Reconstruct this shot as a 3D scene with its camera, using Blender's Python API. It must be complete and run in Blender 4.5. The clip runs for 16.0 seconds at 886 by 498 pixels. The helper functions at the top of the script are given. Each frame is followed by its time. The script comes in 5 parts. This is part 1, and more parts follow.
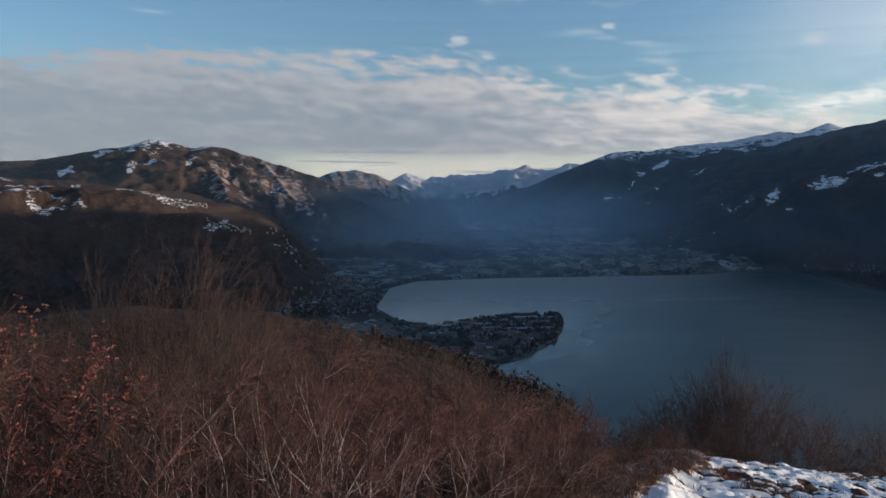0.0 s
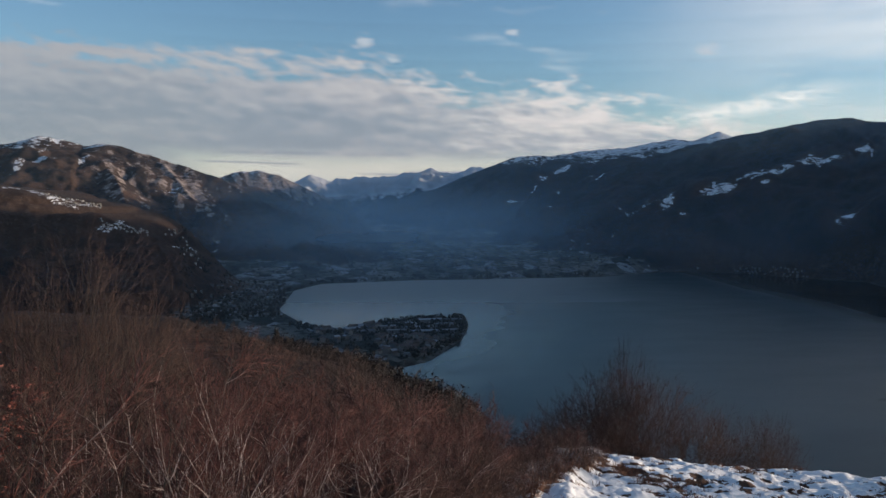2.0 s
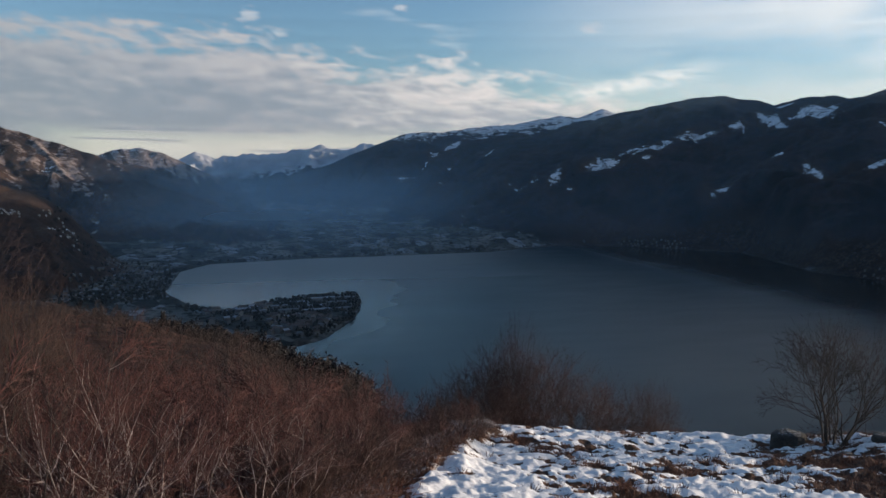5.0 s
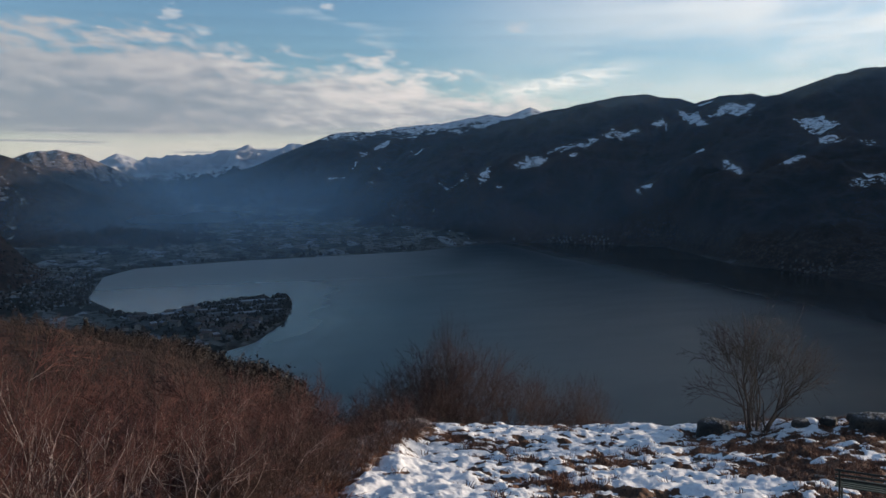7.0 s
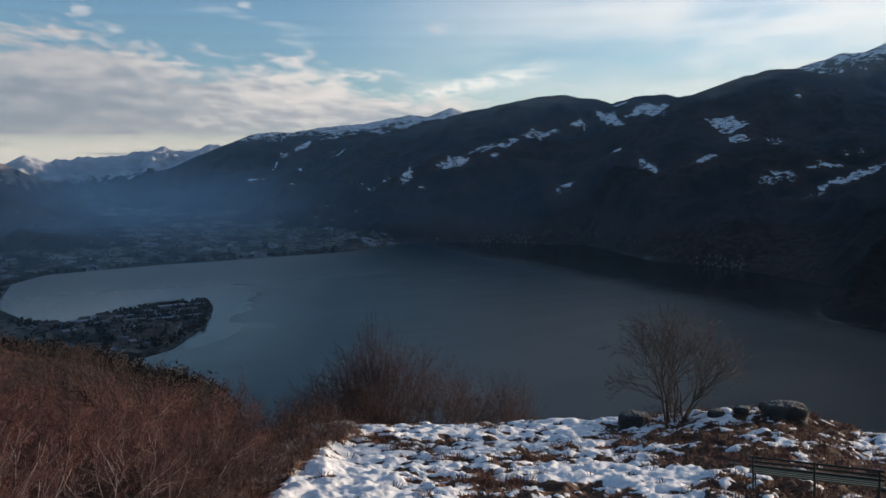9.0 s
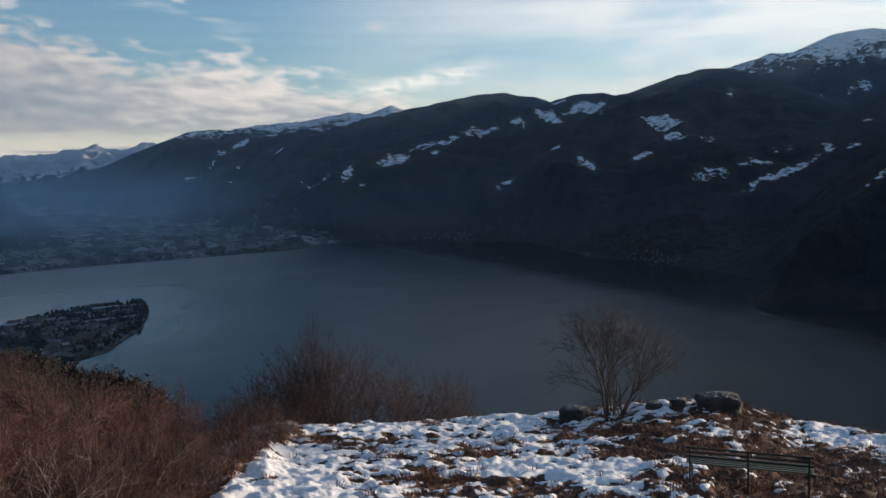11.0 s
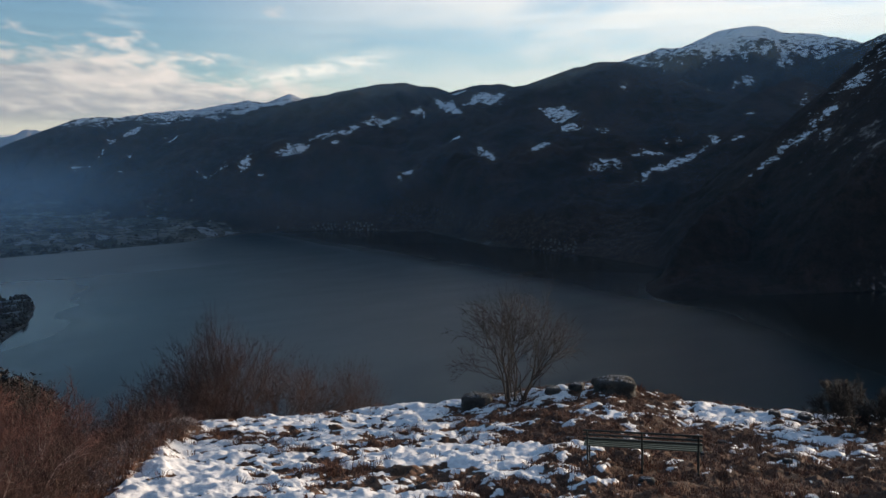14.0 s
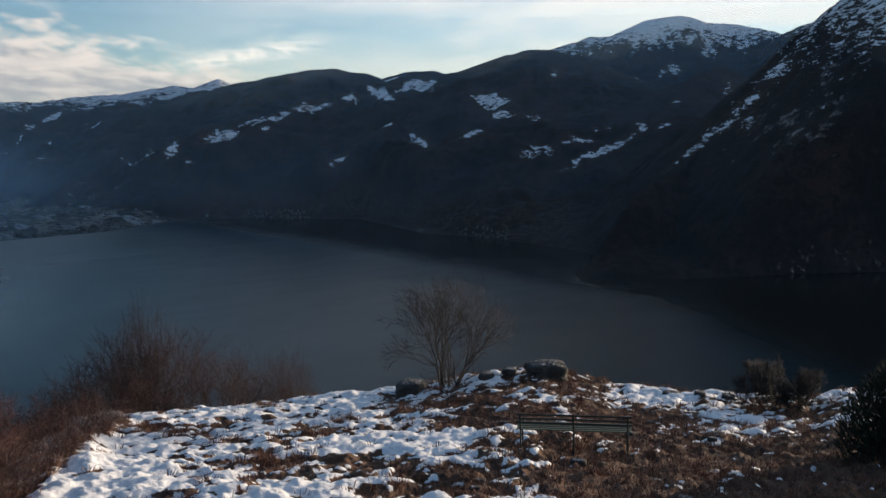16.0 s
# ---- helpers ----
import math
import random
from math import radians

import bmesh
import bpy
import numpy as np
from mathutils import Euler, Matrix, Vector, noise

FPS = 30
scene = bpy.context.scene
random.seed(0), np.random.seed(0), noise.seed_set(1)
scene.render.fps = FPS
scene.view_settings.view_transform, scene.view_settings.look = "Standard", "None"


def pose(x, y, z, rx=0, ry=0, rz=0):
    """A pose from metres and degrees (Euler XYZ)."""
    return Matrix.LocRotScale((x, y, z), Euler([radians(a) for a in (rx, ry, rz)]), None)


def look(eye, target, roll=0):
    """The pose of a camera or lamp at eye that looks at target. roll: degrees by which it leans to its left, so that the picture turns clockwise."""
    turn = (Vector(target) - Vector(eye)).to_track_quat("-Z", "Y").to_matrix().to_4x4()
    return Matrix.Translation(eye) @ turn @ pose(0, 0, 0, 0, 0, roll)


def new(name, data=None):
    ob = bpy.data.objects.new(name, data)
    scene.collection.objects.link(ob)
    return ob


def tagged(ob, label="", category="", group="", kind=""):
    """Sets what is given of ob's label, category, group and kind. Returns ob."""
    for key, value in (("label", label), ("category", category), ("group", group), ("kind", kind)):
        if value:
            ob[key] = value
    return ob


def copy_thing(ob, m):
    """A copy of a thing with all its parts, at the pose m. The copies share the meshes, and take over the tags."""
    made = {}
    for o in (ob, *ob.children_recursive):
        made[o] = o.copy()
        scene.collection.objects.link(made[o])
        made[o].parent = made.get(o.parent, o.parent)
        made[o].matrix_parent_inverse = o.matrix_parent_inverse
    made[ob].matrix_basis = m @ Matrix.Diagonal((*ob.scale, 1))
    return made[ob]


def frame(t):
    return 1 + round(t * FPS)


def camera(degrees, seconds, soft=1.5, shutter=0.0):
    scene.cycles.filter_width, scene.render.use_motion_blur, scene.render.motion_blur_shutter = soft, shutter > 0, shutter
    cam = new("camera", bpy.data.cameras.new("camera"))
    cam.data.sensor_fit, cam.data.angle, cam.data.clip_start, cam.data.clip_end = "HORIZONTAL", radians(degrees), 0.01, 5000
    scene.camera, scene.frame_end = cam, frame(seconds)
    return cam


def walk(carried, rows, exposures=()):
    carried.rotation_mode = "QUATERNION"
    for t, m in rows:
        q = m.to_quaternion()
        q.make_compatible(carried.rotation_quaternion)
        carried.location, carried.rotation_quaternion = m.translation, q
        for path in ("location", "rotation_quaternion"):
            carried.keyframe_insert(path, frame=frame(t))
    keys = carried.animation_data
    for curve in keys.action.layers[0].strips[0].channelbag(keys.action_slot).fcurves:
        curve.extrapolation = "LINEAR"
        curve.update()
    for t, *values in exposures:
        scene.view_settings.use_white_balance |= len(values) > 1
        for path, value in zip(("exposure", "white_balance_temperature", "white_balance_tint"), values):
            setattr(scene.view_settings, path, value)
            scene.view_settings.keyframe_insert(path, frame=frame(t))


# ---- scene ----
cam = camera(55.5, 16.0)
EYE = 250.0
PATH = [
    (0.0, pose(0, 0, EYE, 86.00, 0.00, 0.00)),
    (0.5, pose(0, 0, EYE, 86.12, -0.42, -2.50)),
    (1.0, pose(0, 0, EYE, 86.19, -0.03, -3.71)),
    (1.5, pose(0, 0, EYE, 86.37, -0.41, -5.22)),
    (2.0, pose(0, 0, EYE, 86.20, -0.58, -6.43)),
    (2.5, pose(0, 0, EYE, 86.18, -0.70, -7.97)),
    (3.0, pose(0, 0, EYE, 85.87, -0.79, -9.82)),
    (3.5, pose(0, 0, EYE, 85.50, -0.67, -10.93)),
    (6.0, pose(0, 0, EYE, 84.35, 0.03, -16.14)),
    (6.5, pose(0, 0, EYE, 84.38, 0.19, -17.43)),
    (7.0, pose(0, 0, EYE, 84.62, 0.35, -18.55)),
    (7.5, pose(0, 0, EYE, 84.61, 0.50, -19.85)),
    (8.0, pose(0, 0, EYE, 84.44, 0.72, -21.21)),
    (8.5, pose(0, 0, EYE, 84.38, 0.73, -22.51)),
    (9.0, pose(0, 0, EYE, 84.59, 0.71, -23.81)),
    (11.5, pose(0, 0, EYE, 84.40, 0.77, -28.88)),
    (12.0, pose(0, 0, EYE, 84.48, 0.68, -29.97)),
    (12.5, pose(0, 0, EYE, 84.19, 0.80, -30.96)),
    (13.0, pose(0, 0, EYE, 83.70, 0.62, -32.60)),
    (13.5, pose(0, 0, EYE, 83.69, 0.38, -33.67)),
    (14.0, pose(0, 0, EYE, 83.62, 0.63, -34.53)),
    (14.5, pose(0, 0, EYE, 83.47, 0.72, -35.42)),
    (15.0, pose(0, 0, EYE, 83.26, 0.53, -36.68)),
    (15.5, pose(0, 0, EYE, 82.87, 0.46, -37.63)),
    (16.0, pose(0, 0, EYE, 82.70, 0.50, -39.09)),
]
walk(cam, PATH, [(0.0, 0.0, 6500, 10), (7.0, 0.0, 6560, 10), (16.0, 0.11, 6900, 10)])

# ---- light: a low winter sun off to the east, and a half-clouded sky ----
SUN_BEARING, SUN_HEIGHT = 91.0, 7.6


def nodes_of(tree):
    """A short way to add a node, set its inputs by number or name, and link sockets."""
    def add(kind, props=(), **inputs):
        n = tree.nodes.new(kind)
        props = dict(props)
        if "operation" in props:
            n.operation = props["operation"]
        if "interpolation_type" in props:
            n.interpolation_type = props["interpolation_type"]
        if "data_type" in props:
            n.data_type, n.blend_type = props["data_type"], props["blend_type"]
        if "attribute_name" in props:
            n.attribute_name = props["attribute_name"]
        for k, v in inputs.items():
            key = int(k[1:]) if k[0] == "i" and k[1:].isdigit() else k.replace("_", " ")
            sock = n.inputs[key]
            if isinstance(v, bpy.types.NodeSocket):
                tree.links.new(v, sock)
            else:
                sock.default_value = v
        return n
    return add


def maths(add, op, a, b=0.0, c=None):
    n = add("ShaderNodeMath", {"operation": op}, i0=a, i1=b)
    if c is not None:
        sock = n.inputs[2]
        if isinstance(c, bpy.types.NodeSocket):
            n.id_data.links.new(c, sock)
        else:
            sock.default_value = c
    return n.outputs[0]


def step(add, x, lo, hi, a=0.0, b=1.0):
    n = add("ShaderNodeMapRange", {"interpolation_type": "SMOOTHSTEP"}, i0=x, i1=lo, i2=hi, i3=a, i4=b)
    return n.outputs[0]


def blend(add, f, a, b, mode="MIX"):
    n = add("ShaderNodeMix", {"data_type": "RGBA", "blend_type": mode}, i0=f, i6=a, i7=b)
    return n.outputs[2]


def fog_noise(add, vec, scale, detail=4.0, rough=0.55, distort=0.0):
    return add("ShaderNodeTexNoise", (), Vector=vec, Scale=scale, Detail=detail, Roughness=rough, Distortion=distort).outputs[0]


def make_world():
    world = bpy.data.worlds.new("winter_sky")
    scene.world = world
    world.use_nodes = True
    tree = world.node_tree
    tree.nodes.clear()
    add = nodes_of(tree)
    air = add("ShaderNodeTexSky")
    air.sky_type, air.sun_disc = "NISHITA", False
    air.sun_elevation, air.sun_rotation = radians(SUN_HEIGHT), radians(SUN_BEARING)
    air.altitude, air.air_density, air.dust_density, air.ozone_density = 700, 1.0, 0.6, 2.0
    sky = blend(add, 1.0, air.outputs[0], (1.10, 1.25, 1.41, 1), "MULTIPLY")
    d = add("ShaderNodeTexCoord").outputs["Generated"]
    s = add("ShaderNodeSeparateXYZ", (), i0=d)
    x, y, z = s.outputs
    az = maths(add, "MULTIPLY", maths(add, "ARCTAN2", x, y), 57.2958)
    el = maths(add, "MULTIPLY", maths(add, "ARCSINE", z), 57.2958)
    # flat cloud sheets seen in perspective
    zz = maths(add, "ADD", maths(add, "MAXIMUM", z, 0.0), 0.06)
    flat = add("ShaderNodeCombineXYZ", (), i0=maths(add, "DIVIDE", x, zz), i1=maths(add, "DIVIDE", y, zz), i2=0.0).outputs[0]
    ang = add("ShaderNodeCombineXYZ", (), i0=maths(add, "MULTIPLY", az, 0.10), i1=maths(add, "MULTIPLY", el, 0.42), i2=0.0).outputs[0]
    fine = add("ShaderNodeCombineXYZ", (), i0=maths(add, "ADD", maths(add, "MULTIPLY", az, 0.17), maths(add, "MULTIPLY", el, 0.15)),
               i1=maths(add, "MULTIPLY", el, 0.75), i2=3.7).outputs[0]
    n_big = fog_noise(add, ang, 1.0, 5, 0.55)
    n_mid = fog_noise(add, fine, 1.0, 7, 0.5, 0.15)
    puffy = add("ShaderNodeCombineXYZ", (), i0=maths(add, "ADD", maths(add, "MULTIPLY", az, 0.62), maths(add, "MULTIPLY", el, 0.55)),
                i1=maths(add, "MULTIPLY", el, 1.7), i2=6.1).outputs[0]
    n_puff = fog_noise(add, puffy, 1.0, 6, 0.6, 0.25)
    n_flat = fog_noise(add, flat, 0.8, 6, 0.6, 0.3)
    # the bank: its top edge sinks towards the east
    top = maths(add, "ADD", step(add, az, -5, 30, 9.0, 5.2), maths(add, "MULTIPLY", maths(add, "SUBTRACT", n_big, 0.5), 5.0))
    over = maths(add, "SUBTRACT", top, el)
    bank = step(add, maths(add, "ADD", over, maths(add, "ADD", maths(add, "MULTIPLY", maths(add, "SUBTRACT", n_mid, 0.5), 4.5), maths(add, "MULTIPLY", maths(add, "SUBTRACT", n_puff, 0.5), 5.5))), -0.4, 1.6)
    bank = maths(add, "MULTIPLY", bank, step(add, az, 19, 37, 1.0, 0.0))
    gap = maths(add, "MAXIMUM", step(add, el, 1.6, 3.2, 0.25, 1.0), step(add, az, -14, -6, 1.0, 0.0))
    streak = fog_noise(add, add("ShaderNodeCombineXYZ", (), i0=maths(add, "MULTIPLY", az, 0.05), i1=maths(add, "MULTIPLY", el, 2.2), i2=9.0).outputs[0], 1.0, 3, 0.5)
    gap = maths(add, "MAXIMUM", gap, step(add, streak, 0.5, 0.62))
    bank = maths(add, "MULTIPLY", bank, gap)
    # high thin veil towards the sun
    veil = maths(add, "MULTIPLY", step(add, az, 13, 46), step(add, n_flat, 0.28, 0.62, 0.2, 1.0))
    veil = maths(add, "MULTIPLY", veil, step(add, el, 2, 11, 0.5, 0.85))
    veil = maths(add, "MULTIPLY", veil, step(add, el, 13, 34, 1.0, 0.06))
    wisp = maths(add, "MULTIPLY", step(add, n_mid, 0.58, 0.85), 0.45)
    veil = maths(add, "MAXIMUM", veil, wisp)
    # inside the bank: grey bellies and pale, faintly pink shoulders
    n_lit = maths(add, "ADD", maths(add, "MULTIPLY", n_mid, 0.42), maths(add, "MULTIPLY", n_puff, 0.58))
    lit = step(add, maths(add, "ADD", n_lit, maths(add, "MULTIPLY", step(add, over, 0.0, 4.5, 1.0, 0.0), 0.26)), 0.42, 0.80)
    lit = maths(add, "MULTIPLY", lit, step(add, az, -35, 18, 0.45, 1.0))
    east = step(add, az, -20, 25)
    belly = blend(add, east, (2.15, 2.4, 2.75, 1), (3.1, 3.35, 3.7, 1))
    shoulder = blend(add, east, (4.1, 3.9, 3.9, 1), (8.0, 7.1, 6.5, 1))
    cloud = blend(add, lit, belly, shoulder)
    low = blend(add, maths(add, "MULTIPLY", step(add, el, 0.5, 5.5, 0.9, 0.0), step(add, az, -16, -4, 0.35, 1.0)), sky, (7.6, 7.0, 6.0, 1))
    col = blend(add, veil, low, (8.4, 8.1, 7.7, 1))
    col = blend(add, maths(add, "MULTIPLY", bank, 0.92), col, cloud)
    # a bright shred of cloud trailing off the end of the bank
    rise = maths(add, "ADD", maths(add, "MULTIPLY", az, 0.17), 1.2)
    off = maths(add, "ABSOLUTE", maths(add, "SUBTRACT", el, rise))
    shred = maths(add, "MULTIPLY", step(add, maths(add, "ADD", off, maths(add, "MULTIPLY", maths(add, "SUBTRACT", n_puff, 0.5), 3.2)), 0.1, 0.9, 1.0, 0.0), maths(add, "MULTIPLY", step(add, az, 20, 25), step(add, az, 28, 33, 1.0, 0.0)))
    shred = maths(add, "MULTIPLY", shred, step(add, n_puff, 0.36, 0.58, 0.15, 0.85))
    col = blend(add, shred, col, (9.6, 8.9, 8.0, 1))
    # single small puffs in the blue
    for a0, e0, wide in ((11.0, 10.6, 0.55), (23.6, 9.3, 0.7), (0.9, 10.0, 0.8), (3.0, 9.0, 0.6)):
        u, v = maths(add, "DIVIDE", maths(add, "SUBTRACT", az, a0), wide), maths(add, "DIVIDE", maths(add, "SUBTRACT", el, e0), wide * 0.5)
        q = maths(add, "ADD", maths(add, "MULTIPLY", u, u), maths(add, "MULTIPLY", v, v))
        puff = step(add, maths(add, "ADD", q, maths(add, "MULTIPLY", maths(add, "SUBTRACT", n_puff, 0.5), 9.0)), -0.6, 1.5, 0.5, 0.0)
        col = blend(add, puff, col, (6.4, 6.1, 6.0, 1))
    bg = add("ShaderNodeBackground", (), Color=col, Strength=0.13)
    out = add("ShaderNodeOutputWorld")
    tree.links.new(bg.outputs[0], out.inputs[0])


make_world()
sun = new("sun", bpy.data.lights.new("sun", "SUN"))
sun.data.energy, sun.data.angle, sun.data.color = 5.0, radians(0.6), (1.0, 0.84, 0.68)
sun.matrix_world = look((0, 0, 900), (-math.sin(radians(SUN_BEARING)) * math.cos(radians(SUN_HEIGHT)),
                                     -math.cos(radians(SUN_BEARING)) * math.cos(radians(SUN_HEIGHT)),
                                     900 - math.sin(radians(SUN_HEIGHT))))

# ---- the lie of the land: bearings in degrees from north, distances in metres from the hilltop ----


def hash2(ix, iy, seed):
    h = (ix.astype(np.int64) * 374761393 + iy.astype(np.int64) * 668265263 + seed * 974634777) & 0x7FFFFFFF
    h = ((h ^ (h >> 13)) * 1274126177) & 0x7FFFFFFF
    return ((h ^ (h >> 16)) & 0xFFFF) / 65535.0


def vnoise(x, y, seed=0):
    """Smooth noise from -1 to 1."""
    ix, iy = np.floor(x), np.floor(y)
    fx, fy = x - ix, y - iy
    ux, uy = fx * fx * fx * (fx * (fx * 6 - 15) + 10), fy * fy * fy * (fy * (fy * 6 - 15) + 10)
    def grad(dx, dy):
        a = hash2(ix + dx, iy + dy, seed) * 2 * np.pi
        return np.cos(a) * (fx - dx) + np.sin(a) * (fy - dy)
    lo = grad(0, 0) * (1 - ux) + grad(1, 0) * ux
    hi = grad(0, 1) * (1 - ux) + grad(1, 1) * ux
    return (lo * (1 - uy) + hi * uy) * 1.5


def fbm(x, y, octaves=4, seed=0, ridged=False):
    total, amp, norm = 0.0, 1.0, 0.0
    for k in range(octaves):
        n = vnoise(x * 2 ** k + 17.3 * k, y * 2 ** k - 9.1 * k, seed + k)
        total = total + amp * ((1 - 2 * np.abs(n)) if ridged else n)
        norm += amp
        amp *= 0.5
    return total / norm


def smooth(x, lo, hi):
    t = np.clip((x - lo) / (hi - lo), 0, 1)
    return t * t * (3 - 2 * t)


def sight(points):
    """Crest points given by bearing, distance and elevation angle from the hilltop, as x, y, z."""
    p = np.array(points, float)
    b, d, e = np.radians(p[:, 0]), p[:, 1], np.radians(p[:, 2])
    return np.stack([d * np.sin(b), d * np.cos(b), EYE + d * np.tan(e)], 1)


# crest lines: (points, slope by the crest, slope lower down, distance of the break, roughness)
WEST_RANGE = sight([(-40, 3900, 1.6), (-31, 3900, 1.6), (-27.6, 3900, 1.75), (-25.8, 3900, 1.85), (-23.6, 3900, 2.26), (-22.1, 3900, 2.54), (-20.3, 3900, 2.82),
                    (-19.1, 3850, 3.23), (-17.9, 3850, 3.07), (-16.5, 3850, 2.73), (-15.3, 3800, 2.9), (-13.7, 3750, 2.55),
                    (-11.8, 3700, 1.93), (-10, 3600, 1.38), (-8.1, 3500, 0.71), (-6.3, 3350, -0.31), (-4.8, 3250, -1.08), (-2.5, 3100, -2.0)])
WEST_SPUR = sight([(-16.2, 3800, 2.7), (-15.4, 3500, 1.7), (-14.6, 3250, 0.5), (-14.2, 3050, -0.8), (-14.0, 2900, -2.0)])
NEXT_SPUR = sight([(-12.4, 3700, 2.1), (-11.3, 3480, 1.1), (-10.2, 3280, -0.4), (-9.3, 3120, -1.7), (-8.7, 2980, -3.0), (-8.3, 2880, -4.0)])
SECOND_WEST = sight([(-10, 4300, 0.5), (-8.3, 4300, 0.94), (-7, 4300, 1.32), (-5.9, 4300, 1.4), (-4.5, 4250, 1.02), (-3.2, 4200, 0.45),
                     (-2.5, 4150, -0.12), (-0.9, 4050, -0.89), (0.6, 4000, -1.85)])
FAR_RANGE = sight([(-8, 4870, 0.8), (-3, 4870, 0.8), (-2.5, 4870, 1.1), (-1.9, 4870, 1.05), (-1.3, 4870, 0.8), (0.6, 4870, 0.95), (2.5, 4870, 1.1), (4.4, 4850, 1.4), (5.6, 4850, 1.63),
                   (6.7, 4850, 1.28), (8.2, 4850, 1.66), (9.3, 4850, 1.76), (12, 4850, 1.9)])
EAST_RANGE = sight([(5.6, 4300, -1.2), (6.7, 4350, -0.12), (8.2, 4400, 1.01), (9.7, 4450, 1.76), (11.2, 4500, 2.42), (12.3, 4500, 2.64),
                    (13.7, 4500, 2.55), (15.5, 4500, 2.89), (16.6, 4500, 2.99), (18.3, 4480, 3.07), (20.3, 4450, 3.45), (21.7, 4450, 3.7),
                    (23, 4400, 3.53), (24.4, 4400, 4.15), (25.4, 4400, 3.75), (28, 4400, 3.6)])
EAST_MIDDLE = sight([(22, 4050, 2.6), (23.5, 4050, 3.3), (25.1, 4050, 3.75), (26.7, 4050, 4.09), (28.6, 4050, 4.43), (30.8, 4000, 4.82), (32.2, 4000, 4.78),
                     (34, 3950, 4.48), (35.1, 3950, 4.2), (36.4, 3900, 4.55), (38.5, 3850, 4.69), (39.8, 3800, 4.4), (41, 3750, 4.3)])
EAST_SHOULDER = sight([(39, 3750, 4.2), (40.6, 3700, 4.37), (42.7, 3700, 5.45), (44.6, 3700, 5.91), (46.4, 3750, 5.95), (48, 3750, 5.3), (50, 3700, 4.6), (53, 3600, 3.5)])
# last three points, unseen behind the crag, are raised to shade the western terrace
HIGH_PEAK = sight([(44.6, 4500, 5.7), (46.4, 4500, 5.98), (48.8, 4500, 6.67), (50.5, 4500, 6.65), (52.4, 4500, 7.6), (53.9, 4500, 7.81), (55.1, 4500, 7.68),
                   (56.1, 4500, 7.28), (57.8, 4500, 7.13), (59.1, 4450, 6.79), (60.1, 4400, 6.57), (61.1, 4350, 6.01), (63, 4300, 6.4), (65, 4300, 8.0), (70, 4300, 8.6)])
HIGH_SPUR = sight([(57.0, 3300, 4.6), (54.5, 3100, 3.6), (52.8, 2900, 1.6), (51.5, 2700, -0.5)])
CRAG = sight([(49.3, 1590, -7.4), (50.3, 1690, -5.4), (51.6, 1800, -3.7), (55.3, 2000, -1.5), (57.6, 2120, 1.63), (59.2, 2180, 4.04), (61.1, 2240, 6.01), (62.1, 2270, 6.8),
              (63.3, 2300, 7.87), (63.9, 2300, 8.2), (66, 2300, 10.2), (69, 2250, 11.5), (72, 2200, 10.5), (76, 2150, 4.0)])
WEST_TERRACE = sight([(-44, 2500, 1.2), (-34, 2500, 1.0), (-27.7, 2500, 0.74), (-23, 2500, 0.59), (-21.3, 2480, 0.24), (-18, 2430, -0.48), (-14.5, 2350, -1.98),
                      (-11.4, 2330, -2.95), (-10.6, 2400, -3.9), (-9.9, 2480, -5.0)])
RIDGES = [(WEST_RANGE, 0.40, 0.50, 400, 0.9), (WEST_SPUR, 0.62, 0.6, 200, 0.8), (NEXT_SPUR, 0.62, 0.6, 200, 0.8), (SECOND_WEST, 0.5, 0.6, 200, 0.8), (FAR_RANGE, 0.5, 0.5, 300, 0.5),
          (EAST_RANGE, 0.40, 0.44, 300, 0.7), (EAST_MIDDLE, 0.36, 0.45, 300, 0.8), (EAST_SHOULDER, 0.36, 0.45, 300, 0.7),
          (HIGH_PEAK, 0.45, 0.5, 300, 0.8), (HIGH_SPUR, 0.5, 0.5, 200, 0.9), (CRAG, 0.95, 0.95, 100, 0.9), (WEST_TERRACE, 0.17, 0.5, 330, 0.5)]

# lake shore, by bearing and distance, clockwise from the near west bank
SHORE = [(2.0, 1150), (5.7, 1244), (7.8, 1418), (8.3, 1570), (7.9, 1690), (4.5, 1665), (1.8, 1602), (-0.2, 1553), (-2.5, 1556), (-4.6, 1790), (-3.6, 2150), (-1.7, 2305),
         (4.5, 2400), (10.2, 2465), (17.1, 2600), (21.1, 2820), (24.5, 2880), (30.5, 2780), (33.4, 2760), (37.7, 2300), (41.1, 2190), (44.8, 2060), (48.0, 1930),
         (50.2, 1830), (48.9, 1720), (48.2, 1630), (48.15, 1560), (48.6, 1500), (49.6, 1465), (54.8, 1550), (61.7, 1673), (67.1, 1774), (80, 1750), (100, 1500), (110, 900), (100, 300), (60, 300), (30, 330), (10, 400), (3, 800)]


def lake_depth(x, y):
    """Signed distance to the shore: positive on land."""
    p = np.array([(d * math.sin(radians(b)), d * math.cos(radians(b))) for b, d in SHORE])
    best = np.full(x.shape, 1e9)
    inside = np.zeros(x.shape, bool)
    for (ax, ay), (bx, by) in zip(p, np.roll(p, -1, 0)):
        dx, dy = bx - ax, by - ay
        t = np.clip(((x - ax) * dx + (y - ay) * dy) / (dx * dx + dy * dy), 0, 1)
        best = np.minimum(best, np.hypot(x - ax - t * dx, y - ay - t * dy))
        if dy:
            inside ^= ((ay > y) != (by > y)) & (x < dx * (y - ay) / dy + ax)
    return np.where(inside, -best, best)


